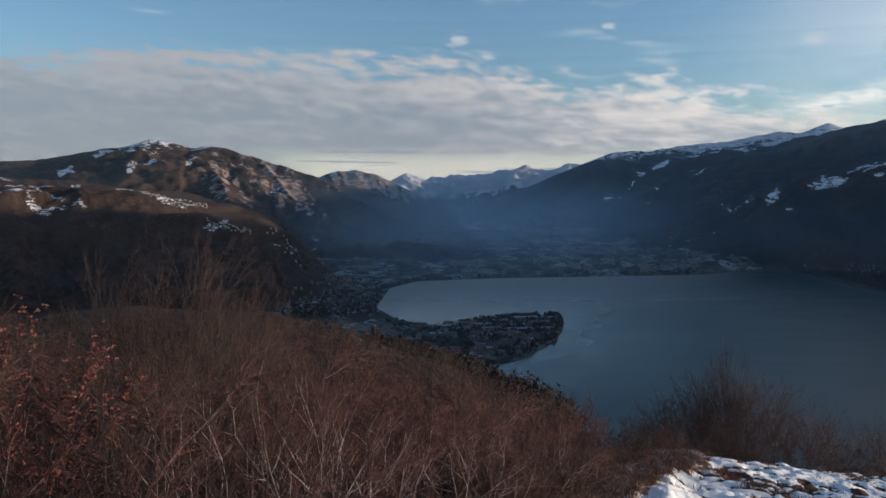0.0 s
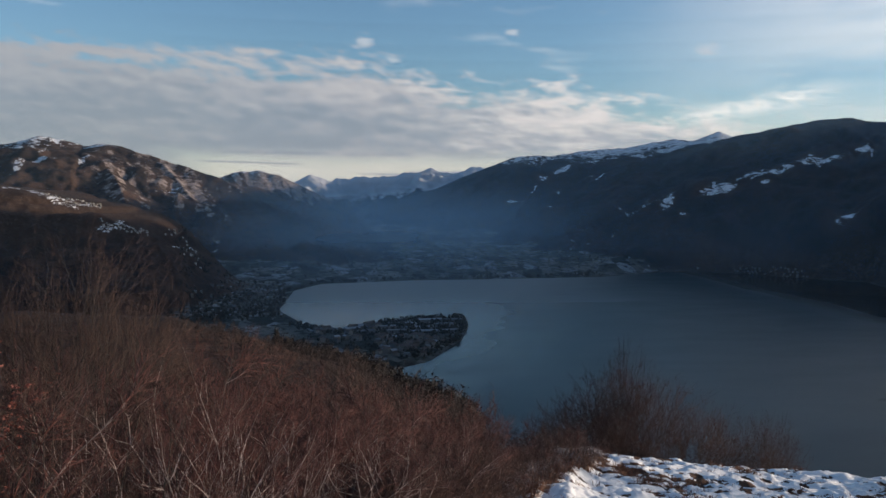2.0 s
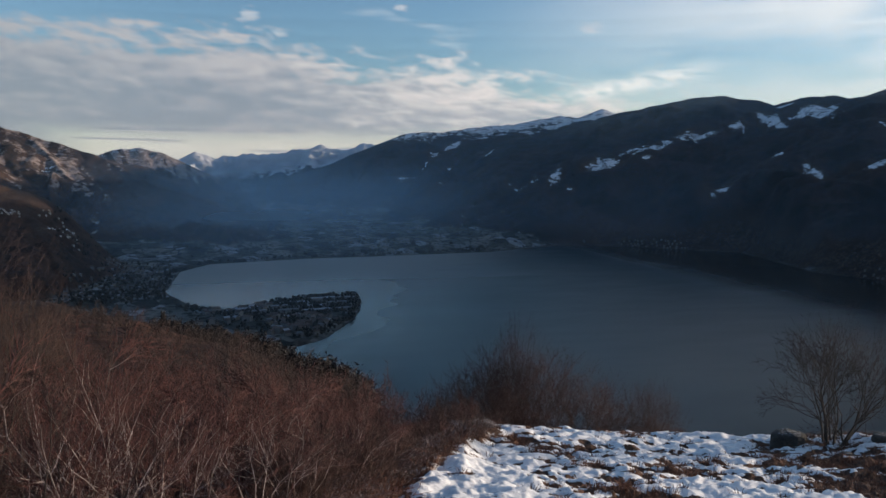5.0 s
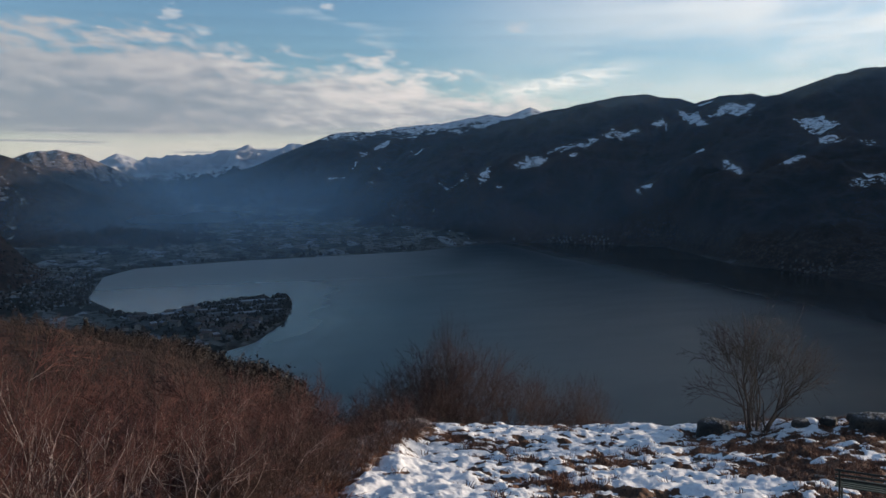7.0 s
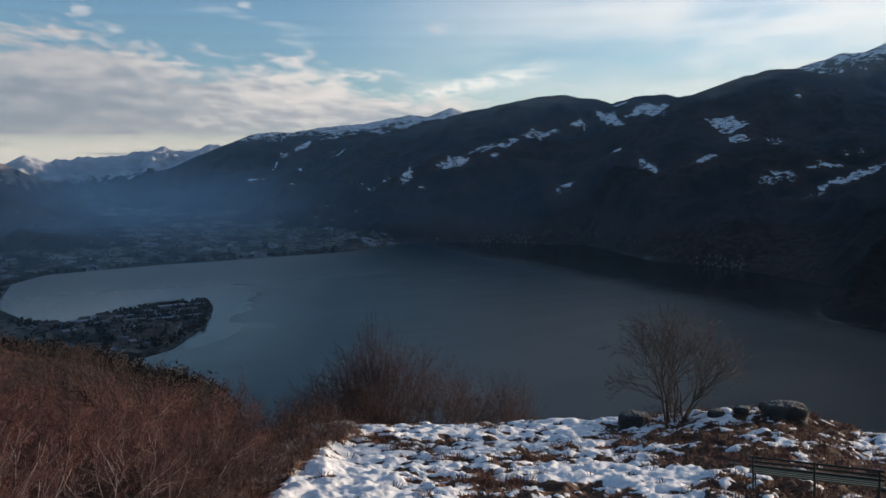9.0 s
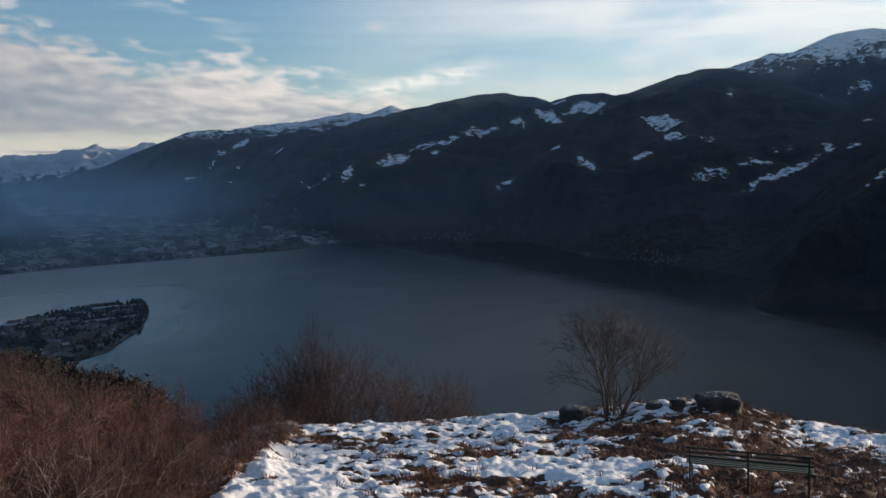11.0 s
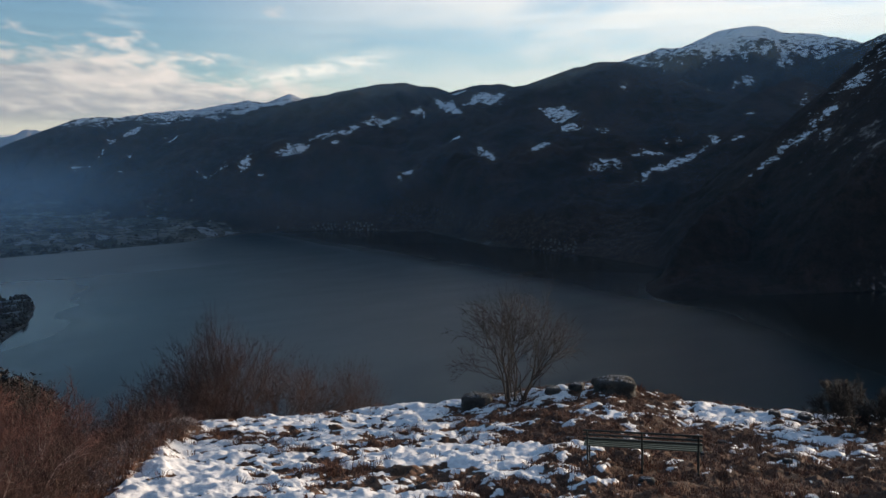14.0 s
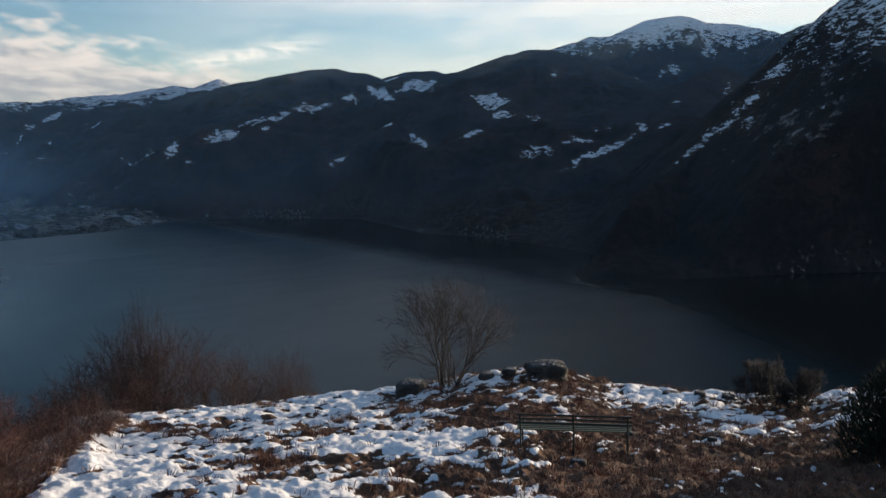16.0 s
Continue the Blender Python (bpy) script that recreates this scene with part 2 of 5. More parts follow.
def slope_field(line, s1, s2, brk, x, y):
    """Height of the slopes that fall from a crest line, the distance from it and the length along it."""
    top = np.full(x.shape, -1e9)
    away, along = np.full(x.shape, 1e9), np.zeros(x.shape)
    run = 0.0
    for (ax, ay, az), (bx, by, bz) in zip(line[:-1], line[1:]):
        dx, dy = bx - ax, by - ay
        size = math.hypot(dx, dy)
        t = np.clip(((x - ax) * dx + (y - ay) * dy) / (size * size), 0, 1)
        d = np.hypot(x - ax - t * dx, y - ay - t * dy)
        z = az + t * (bz - az) - s1 * np.minimum(d, brk) - s2 * np.maximum(d - brk, 0)
        up = z > top
        top, along = np.where(up, z, top), np.where(up, run + t * size, along)
        away = np.minimum(away, d)
        run += size
    return top, away, along


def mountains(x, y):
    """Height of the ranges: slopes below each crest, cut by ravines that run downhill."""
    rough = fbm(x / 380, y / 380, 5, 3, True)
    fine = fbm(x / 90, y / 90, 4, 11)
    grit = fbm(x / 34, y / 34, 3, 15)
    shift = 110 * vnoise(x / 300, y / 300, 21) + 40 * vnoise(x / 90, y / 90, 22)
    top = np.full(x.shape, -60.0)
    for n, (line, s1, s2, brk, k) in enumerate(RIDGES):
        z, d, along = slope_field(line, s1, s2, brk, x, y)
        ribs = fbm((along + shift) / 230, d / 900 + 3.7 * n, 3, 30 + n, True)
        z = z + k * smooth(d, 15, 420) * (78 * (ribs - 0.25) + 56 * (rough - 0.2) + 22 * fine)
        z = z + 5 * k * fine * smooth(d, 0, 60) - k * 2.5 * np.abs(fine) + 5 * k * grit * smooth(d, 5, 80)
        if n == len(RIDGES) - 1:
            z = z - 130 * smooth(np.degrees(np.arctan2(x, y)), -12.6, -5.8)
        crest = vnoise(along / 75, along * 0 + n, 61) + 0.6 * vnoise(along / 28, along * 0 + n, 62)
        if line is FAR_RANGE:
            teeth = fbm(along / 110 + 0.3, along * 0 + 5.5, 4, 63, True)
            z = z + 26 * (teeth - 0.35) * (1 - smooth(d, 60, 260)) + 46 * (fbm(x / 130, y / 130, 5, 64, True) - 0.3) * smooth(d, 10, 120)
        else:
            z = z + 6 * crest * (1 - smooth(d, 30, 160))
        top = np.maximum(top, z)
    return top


HILL_EDGE = [(-180, 9), (-30, 9), (-10, 9), (3, 10.4), (8, 12.6), (10.3, 14.3), (13, 16.8), (15.4, 19.8), (17.2, 23.5), (30, 24.5), (40, 25), (46, 25), (60, 24), (66, 24), (90, 22), (120, 12), (180, 9)]
EDGE_DROP = [(-180, 0.30), (3, 0.44), (8, 0.412), (10.3, 0.385), (13, 0.343), (15.4, 0.316), (17.2, 0.309), (24, 0.3095), (30, 0.307), (35.6, 0.300), (41.9, 0.2805), (45.9, 0.2725), (51.3, 0.293), (55, 0.2926), (60, 0.2917), (63.4, 0.285), (65.3, 0.2745), (80, 0.26), (180, 0.3)]
FLANK = [(-180, 6.5), (-30, 6.8), (-12, 7.8), (-6.3, 8.9), (-3.3, 10.45), (0.2, 11.6), (3.7, 13.4), (8.4, 15.4), (13, 18), (22, 32), (100, 30), (140, 12), (180, 6.5)]


def own_hill(b, r):
    """Height of the hill that carries the path, by bearing and distance."""
    edge = np.interp(b, *zip(*HILL_EDGE))
    cut = np.interp(b, *zip(*EDGE_DROP))
    flank = np.tan(np.radians(np.interp(b, *zip(*FLANK))))
    def lawn(d):
        return np.interp(d, [0, 1.2, 2.5, 4, 6, 11.2, 14.7, 24], [1.7, 1.8, 2.1, 2.65, 3.5, 4.95, 5.45, 6.6])
    k = smooth(edge, 11.5, 15.5)
    at_edge = lawn(edge) * (1 - k) + cut * edge * k
    drop = lawn(r) + smooth(r, 11, np.maximum(edge, 12.5)) * (cut * edge - lawn(edge)) * k
    past = np.maximum(r - edge, 0)
    fall = at_edge + 0.62 * past - 0.5 * np.minimum(past, 1.5) * (1 - np.minimum(past, 1.5) / 3)
    # west of the meadow the flank runs out as a long wooded shoulder
    mid = np.maximum(22, 110 * flank)
    long_fall = np.interp(r, [9, 15, 30], [4.5, 7.2, 11]) + (mid - 11) * smooth(r, 26, 115) * (r > 26)
    long_fall = np.where(r > 100, mid + (flank * 310 - mid) * np.clip((r - 100) / 210, 0, 1), long_fall)
    long_fall = long_fall + 0.75 * np.maximum(r - 310, 0)
    w = smooth(b, 8, 14) * (1 - smooth(b, 100, 140))
    slide = at_edge + np.maximum(long_fall - at_edge, 0) * smooth(past, 0, 7)
    return EYE - np.where(r <= edge, drop, (1 - w) * slide + w * fall)


def plain(x, y, r):
    sd = lake_depth(x, y)
    z = np.clip(sd * 0.06, -12, 2.2) + 0.6 * np.clip(sd, 0, 400) / 100 + 0.072 * np.maximum(r - 2480, 0) * smooth(sd, 0, 120)
    return z, sd


def terrain(b, r):
    """Heights at bearings b and distances r: x, y, the ground, and the plain, ranges, own hill and shore distance behind it."""
    b, r = np.asarray(b, float), np.asarray(r, float)
    x, y = r * np.sin(np.radians(b)), r * np.cos(np.radians(b))
    base, hills, sd = np.full(r.shape, -50.0), np.full(r.shape, -60.0), np.full(r.shape, 200.0)
    out = r > 200
    if out.any():
        bo, ro, xo, yo = b[out], r[out], x[out], y[out]
        bs, so = plain(xo, yo, ro)
        bs = bs + smooth(so, 60, 400) * 3 * fbm(xo / 150, yo / 150, 3, 40)
        steep = smooth(bo, 33, 40) * (1 - smooth(bo, 100, 110))
        bs = bs + steep * np.clip(so, 0, 500) * (0.27 + 0.16 * fbm(xo / 170, yo / 170, 4, 44))
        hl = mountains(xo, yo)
        hl = np.where(hl > 0, hl * smooth(so, -4, 150 - 90 * steep), hl)
        base[out], sd[out], hills[out] = bs, so, np.where(so < 0, np.minimum(hl, -3.0), hl)
    own = own_hill(b, r)
    own = own + smooth(r, 30, 200) * (6 * fbm(x / 60, y / 60, 4, 50)) * np.clip(r / 300, 0, 1)
    own = own - smooth(r, 250, 330) * 4
    z = np.maximum(np.maximum(base, hills), own)
    return x, y, z, base, hills, own, sd


def meadow_relief(x, y):
    """Snow cover (0 to 1) and small relief on the hilltop."""
    b, r = np.degrees(np.arctan2(x, y)), np.hypot(x, y)
    n1, n2, n3 = fbm(x / 2.9, y / 2.5, 4, 60), fbm(x / 0.46, y / 0.34, 4, 70), fbm(x / 0.14, y / 0.13, 2, 80)
    lean = np.interp(b, [5, 10, 16, 34, 40, 46, 60, 70, 90], [-0.1, 0.03, 0.09, 0.09, -0.03, -0.29, -0.3, -0.36, -0.36])
    far = smooth(r, 17, 20) * np.interp(b, [40, 46, 50, 58, 66], [0.0, 0.05, 0.10, 0.34, 0.22])
    snow = smooth(0.75 * n1 + 0.75 * n2 + 0.2 * n3 + lean + far, -0.04, 0.08)
    west = (1 - smooth(b, 17, 20)) * smooth(b, -2, 3)
    past = r - np.interp(b, *zip(*HILL_EDGE)) + 0.5 * n1
    snow = snow * smooth(r, 7, 9.2) * (1 - smooth(r, 24.5, 30)) * smooth(b + 0.8 * n1, 6.0, 8.5)
    # over the western lip the snow thins to frosted grass
    snow = snow * (1 - west * smooth(past, -2.6, -0.7)) + west * smooth(past, -2.6, -0.7) * (1 - smooth(past, 1.2, 2.4)) * (0.30 + 0.9 * n2) * smooth(b, 4, 7)
    snow = np.clip(snow, 0, 1)
    hummock = fbm(x / 0.8, y / 0.62, 3, 75)
    relief = 0.15 * n1 + 0.15 * hummock + 0.10 * n2 + 0.03 * n3 + 0.03 * snow - 0.07
    relief = relief + (1 - snow) * (0.06 * np.abs(n3) + 0.11 * smooth(fbm(x / 0.7, y / 0.55, 2, 77), 0.0, 0.6))
    return snow, relief * smooth(r, 4, 9) * (1 - smooth(r, 30, 60)) * smooth(b, 4, 12)

# ---- materials ----


def material(name):
    mat = bpy.data.materials.new(name)
    mat.use_nodes = True
    mat.node_tree.nodes.clear()
    return mat, nodes_of(mat.node_tree)


def finish(mat, add, color, rough=0.8, bump=None, strength=0.5, distance=0.05, metal=0.0, **more):
    b = add("ShaderNodeBsdfPrincipled", (), Base_Color=color, Roughness=rough, Metallic=metal, **more)
    if bump is not None:
        n = add("ShaderNodeBump", (), Height=bump, Strength=strength, Distance=distance)
        mat.node_tree.links.new(n.outputs[0], b.inputs["Normal"])
    out = add("ShaderNodeOutputMaterial")
    mat.node_tree.links.new(b.outputs[0], out.inputs[0])
    return mat


def place(add):
    return add("ShaderNodeNewGeometry").outputs["Position"]


def attribute(add, name):
    return add("ShaderNodeAttribute", {"attribute_name": name}).outputs["Fac"]


def plain_material(name, color, rough=0.8, vary=0.25, scale=8.0, metal=0.0):
    """One paint or wood colour with grain and stains at two scales."""
    mat, add = material(name)
    pos = add("ShaderNodeTexCoord").outputs["Object"]
    a, b = fog_noise(add, pos, scale, 5, 0.6), fog_noise(add, pos, scale * 7, 3, 0.6)
    rnd = add("ShaderNodeObjectInfo").outputs["Random"]
    k = maths(add, "ADD", maths(add, "MULTIPLY", a, 0.6), maths(add, "MULTIPLY", b, 0.4))
    k = maths(add, "ADD", k, maths(add, "MULTIPLY", rnd, 0.25))
    lo, hi = [c * (1 - vary) for c in color], [min(1, c * (1 + vary)) for c in color]
    col = blend(add, step(add, k, 0.3, 0.9), (*lo, 1), (*hi, 1))
    return finish(mat, add, col, rough, b, 0.3, 0.01, metal)


def make_land_material():
    mat, add = material("wooded_mountain_side")
    pos = place(add)
    snow, rock, field = attribute(add, "snow"), attribute(add, "rock"), attribute(add, "field")
    a, b, c = fog_noise(add, pos, 0.006, 5, 0.6), fog_noise(add, pos, 0.045, 5, 0.65), fog_noise(add, pos, 0.16, 4, 0.7)
    wood = blend(add, step(add, a, 0.35, 0.65), (0.026, 0.021, 0.020, 1), (0.055, 0.036, 0.030, 1))
    # browner copy of the wood: sunlight on the western slopes put into colour
    brown = blend(add, step(add, a, 0.35, 0.65), (0.048, 0.029, 0.022, 1), (0.095, 0.055, 0.038, 1))
    wood = blend(add, attribute(add, "warm"), wood, brown)
    wood = blend(add, step(add, b, 0.42, 0.64, 0.0, 0.8), wood, (0.019, 0.018, 0.017, 1))
    wood = blend(add, step(add, c, 0.36, 0.68, 0.0, 0.45), wood, (0.012, 0.011, 0.011, 1))
    stone = blend(add, step(add, b, 0.3, 0.7), (0.13, 0.10, 0.085, 1), (0.36, 0.28, 0.24, 1))
    cells = add("ShaderNodeTexVoronoi", (), Vector=add("ShaderNodeVectorMath", {"operation": "MULTIPLY"}, i0=pos, i1=(1.0, 0.6, 1.0)).outputs[0], Scale=0.024)
    plots = add("ShaderNodeSeparateColor", (), i0=cells.outputs["Color"]).outputs
    grass = blend(add, plots[0], (0.03, 0.034, 0.030, 1), (0.20, 0.185, 0.16, 1))
    grass = blend(add, step(add, plots[1], 0.84, 0.97), grass, (0.24, 0.24, 0.245, 1))
    grass = blend(add, step(add, b, 0.48, 0.62), grass, (0.018, 0.02, 0.017, 1))
    col = blend(add, step(add, maths(add, "ADD", rock, maths(add, "MULTIPLY", maths(add, "SUBTRACT", b, 0.5), 0.9)), 0.4, 0.65), wood, stone)
    lea = blend(add, step(add, b, 0.35, 0.65), (0.040, 0.027, 0.021, 1), (0.115, 0.075, 0.056, 1))
    col = blend(add, maths(add, "MULTIPLY", attribute(add, "pasture"), step(add, c, 0.42, 0.6, 0.15, 0.9)), col, lea)
    col = blend(add, field, col, grass)
    scrub = blend(add, step(add, c, 0.35, 0.65), (0.035, 0.018, 0.013, 1), (0.085, 0.042, 0.027, 1))
    col = blend(add, attribute(add, "scrub"), col, scrub)
    # snow lies in ledges along the slope, broken by trees and walls
    flat = add("ShaderNodeVectorMath", {"operation": "MULTIPLY"}, i0=pos, i1=(1.0, 1.0, 2.8)).outputs[0]
    bands = fog_noise(add, flat, 0.035, 4, 0.6)
    speck = maths(add, "ADD", maths(add, "MULTIPLY", bands, 0.6), maths(add, "MULTIPLY", fog_noise(add, flat, 0.13, 3, 0.65), 0.4))
    sn = step(add, maths(add, "ADD", snow, maths(add, "MULTIPLY", maths(add, "SUBTRACT", speck, 0.5), 3.0)), 0.42, 0.62)
    sn = maths(add, "MULTIPLY", sn, step(add, snow, 0.06, 0.2))
    # on the western terrace it lies in strips between the field walls
    west = maths(add, "MULTIPLY", attribute(add, "warm"), step(add, add("ShaderNodeVectorMath", {"operation": "LENGTH"}, i0=pos).outputs["Value"], 2650, 2750, 1.0, 0.0))
    high = add("ShaderNodeSeparateXYZ", (), i0=pos).outputs[2]
    strip = step(add, maths(add, "SINE", maths(add, "ADD", maths(add, "MULTIPLY", high, 0.85), maths(add, "MULTIPLY", b, 26.0))), -0.7, 0.5)
    sn = maths(add, "MULTIPLY", sn, blend(add, west, (1, 1, 1, 1), strip))
    col = blend(add, sn, col, (0.76, 0.75, 0.755, 1))
    h = maths(add, "ADD", maths(add, "MULTIPLY", b, 8.0), maths(add, "MULTIPLY", c, 3.0))
    return finish(mat, add, col, 0.95, h, 0.5, 1.2, Specular_IOR_Level=0.12)


def make_meadow_material():
    mat, add = material("snowy_winter_meadow")
    pos = place(add)
    snow = attribute(add, "snow")
    a, b, c = fog_noise(add, pos, 0.9, 4, 0.6), fog_noise(add, pos, 6.0, 5, 0.65), fog_noise(add, pos, 38.0, 3, 0.7)
    straw = blend(add, step(add, a, 0.35, 0.65), (0.085, 0.037, 0.019, 1), (0.16, 0.072, 0.035, 1))
    straw = blend(add, step(add, b, 0.42, 0.62), straw, (0.028, 0.016, 0.012, 1))
    straw = blend(add, step(add, c, 0.45, 0.7, 0.0, 0.6), straw, (0.17, 0.10, 0.06, 1))
    litter = blend(add, step(add, b, 0.35, 0.65), (0.018, 0.012, 0.009, 1), (0.05, 0.030, 0.02, 1))
    straw = blend(add, attribute(add, "scrub"), straw, litter)
    sn = step(add, maths(add, "ADD", snow, maths(add, "MULTIPLY", maths(add, "SUBTRACT", maths(add, "ADD", maths(add, "MULTIPLY", b, 0.55), maths(add, "MULTIPLY", c, 0.45)), 0.5), 1.5)), 0.36, 0.6)
    white = blend(add, step(add, b, 0.3, 0.7), (0.81, 0.79, 0.78, 1), (0.92, 0.895, 0.865, 1))
    col = blend(add, sn, straw, white)
    h = maths(add, "ADD", b, maths(add, "MULTIPLY", c, maths(add, "SUBTRACT", 0.55, maths(add, "MULTIPLY", sn, 0.45))))
    return finish(mat, add, col, maths(add, "SUBTRACT", 0.95, maths(add, "MULTIPLY", sn, 0.35)), h, 0.7, 0.05)


def make_water_material():
    """Calm in the lee of the north-west bay and under the eastern cliffs, ruffled by wind in the open basin."""
    mat, add = material("lake_water")
    pos = place(add)
    x, y, _ = add("ShaderNodeSeparateXYZ", (), i0=pos).outputs
    streaks = add("ShaderNodeVectorMath", {"operation": "MULTIPLY"}, i0=pos, i1=(0.4, 1.0, 1.0)).outputs[0]
    b, c = fog_noise(add, streaks, 0.004, 2, 0.45), fog_noise(add, streaks, 0.016, 4, 0.55)
    wander = maths(add, "ADD", maths(add, "MULTIPLY", maths(add, "SUBTRACT", b, 0.5), 260.0), maths(add, "MULTIPLY", maths(add, "SUBTRACT", c, 0.5), 60.0))
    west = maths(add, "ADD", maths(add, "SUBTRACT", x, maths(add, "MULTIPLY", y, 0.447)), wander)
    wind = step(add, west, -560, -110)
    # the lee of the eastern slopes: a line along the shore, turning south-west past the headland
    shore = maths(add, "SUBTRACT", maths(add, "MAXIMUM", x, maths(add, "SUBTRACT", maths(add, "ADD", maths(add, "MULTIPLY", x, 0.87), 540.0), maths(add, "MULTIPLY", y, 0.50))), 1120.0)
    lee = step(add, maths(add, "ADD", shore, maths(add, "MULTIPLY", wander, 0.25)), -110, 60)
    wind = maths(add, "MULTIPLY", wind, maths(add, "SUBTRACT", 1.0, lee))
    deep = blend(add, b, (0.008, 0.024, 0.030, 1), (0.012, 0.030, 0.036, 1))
    # cloud reflection at the head of the bay, put into the base colour
    cloud_sheen = blend(add, maths(add, "MULTIPLY", step(add, y, 1350, 1900), maths(add, "SUBTRACT", 1.0, lee)), (0.020, 0.019, 0.016, 1), (0.17, 0.135, 0.105, 1))
    calm = add("ShaderNodeBsdfPrincipled", (), Base_Color=cloud_sheen, Roughness=maths(add, "ADD", maths(add, "MULTIPLY_ADD", c, 0.06, 0.11), maths(add, "MULTIPLY", step(add, y, 1500, 2150), maths(add, "MULTIPLY_ADD", lee, -0.2, 0.2))), IOR=1.33, Specular_IOR_Level=0.6)
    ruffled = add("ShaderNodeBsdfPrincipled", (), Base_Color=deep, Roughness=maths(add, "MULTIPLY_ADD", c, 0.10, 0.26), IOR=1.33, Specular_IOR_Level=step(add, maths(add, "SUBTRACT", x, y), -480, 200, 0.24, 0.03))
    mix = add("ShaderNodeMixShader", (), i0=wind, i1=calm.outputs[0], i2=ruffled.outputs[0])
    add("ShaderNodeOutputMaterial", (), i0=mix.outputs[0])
    return mat


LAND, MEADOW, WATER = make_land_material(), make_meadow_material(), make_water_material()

# ---- ground: one sheet from the hilltop out to the last range ----


def make_ground():
    fine_b = np.arange(-30, 69.01, 0.14)
    rest = np.arange(72, 327, 3.0)
    b = np.concatenate([fine_b, rest])
    r = np.concatenate([np.linspace(0.02, 9, 12)[:-1], np.arange(9, 27, 0.072), np.geomspace(27, 420, 74)[:-1],
                        np.geomspace(420, 1250, 26)[:-1], np.arange(1250, 4990, 11.5)])
    B, R = np.meshgrid(np.where(b > 180, b - 360, b), r)
    x, y, z, base, hills, own, sd = terrain(B.ravel(), R.ravel())
    rr = R.ravel()
    snow_m, relief = meadow_relief(x, y)
    z = z + relief
    nb, nr = len(b), len(r)
    i = np.arange(nr - 1)[:, None] * nb
    j = np.arange(nb)[None, :]
    k = (j + 1) % nb
    x[:nb], y[:nb] = 0.0, 0.0
    z[:nb] = z[:nb].mean()
    quads = np.stack([i + j, i + nb + j, i + nb + k, i + k], -1).reshape(-1, 4)[:, ::-1]
    me = bpy.data.meshes.new("ground")
    nv, nq = len(x), len(quads)
    me.vertices.add(nv)
    me.vertices.foreach_set("co", np.stack([x, y, z], 1).ravel().astype(np.float32))
    me.loops.add(nq * 4)
    me.loops.foreach_set("vertex_index", quads.ravel().astype(np.int32))
    me.polygons.add(nq)
    me.polygons.foreach_set("loop_start", np.arange(0, nq * 4, 4, dtype=np.int32))
    ring = np.repeat(np.arange(nr - 1), nb)
    me.polygons.foreach_set("material_index", (r[ring] > 40).astype(np.int32))
    me.update(calc_edges=True)
    me.shade_smooth()
    # cover: snow lies high up, on clearings and on the terraces; bare rock where it is steep
    zg = z.reshape(nr, nb)
    slope = np.abs(np.gradient(zg, axis=0) / np.gradient(R, axis=0)).ravel()
    wood = (hills > base) & (hills > own)
    n1, n2 = fbm(x / 300, y / 300, 4, 90), fbm(x / 60, y / 60, 3, 95)
    n3 = fbm(x / 35, y / 35, 3, 97)
    bb = B.ravel()
    dust = smooth(z + 60 * n1 + 50 * n2, 365, 480) * (rr > 4200) * (bb > 3) * (bb < 26)
    peak = smooth(z + 110 * n1 + 80 * n2 + 150 * n3, 590, 800) * (rr > 3900) * (bb > 40)
    west = smooth(z + 50 * n1 + 50 * n2 + 85 * smooth(bb, -12, -8.5), 385, 470) * (rr > 3400) * (bb < 3)
    crag = smooth(z + 120 * n1 + 110 * n3, 300, 600) * (rr < 2600) * (bb > 55)
    far = smooth(z + 50 * n1 + 50 * n2, 130, 300) * (rr > 4550) * (bb < 10)
    second = smooth(z + 60 * n1 + 60 * n2 + 60 * n3, 260, 380) * (rr > 3900) * (rr <= 4550) * (bb < 2) * (bb > -9.5)
    snow = np.maximum.reduce([dust * 0.66, peak * 0.74, west * 0.6, crag * 0.66, far * 0.85, second * 0.5]) * wood
    pasture = np.zeros(x.shape)
    for bear, dist, across, along, skew, much in CLEARINGS:
        cx, cy = dist * math.sin(radians(bear)), dist * math.cos(radians(bear))
        ca, sa = math.cos(radians(bear)), math.sin(radians(bear))
        near = np.flatnonzero((np.abs(x - cx) < 4 * across + 300) & (np.abs(y - cy) < 4 * across + 300))
        u, v = (x[near] - cx) * ca - (y[near] - cy) * sa, (x[near] - cx) * sa + (y[near] - cy) * ca
        q = np.sqrt((u / across) ** 2 + ((v - skew * u) / max((1.05 if bear < 0 and dist < 2600 else 0.78) * along, 12)) ** 2) + 0.5 * n3[near] + 0.25 * n2[near]
        snow[near] = np.maximum(snow[near], (1 - smooth(q, 0.75, 1.15)) * (0.05 + 0.58 * much + (0.06 if bear < 0 and dist < 2600 else 0.0)))
        pasture[near] = np.maximum(pasture[near], 1 - smooth(q, 1.0, 2.2))
    snow = np.where(rr < 40, snow_m, snow)
    # farmed strips above the eastern shore and on the western terrace
    low = smooth(bb, 20, 25) * (1 - smooth(bb, 47, 50)) * (1 - smooth(z + 60 * n1, 50, 130)) * (sd > 0)
    terrace = (1 - smooth(bb, -9, -6)) * (rr > 1900) * (rr < 2700) * smooth(z + 40 * n1, 90, 190)
    pasture = np.maximum.reduce([pasture, 1.0 * low, 0.8 * terrace])
    # mask of the western slopes that carry the painted sun warmth
    warm = (1 - smooth(bb, -3, 4)) * (rr > 1600)
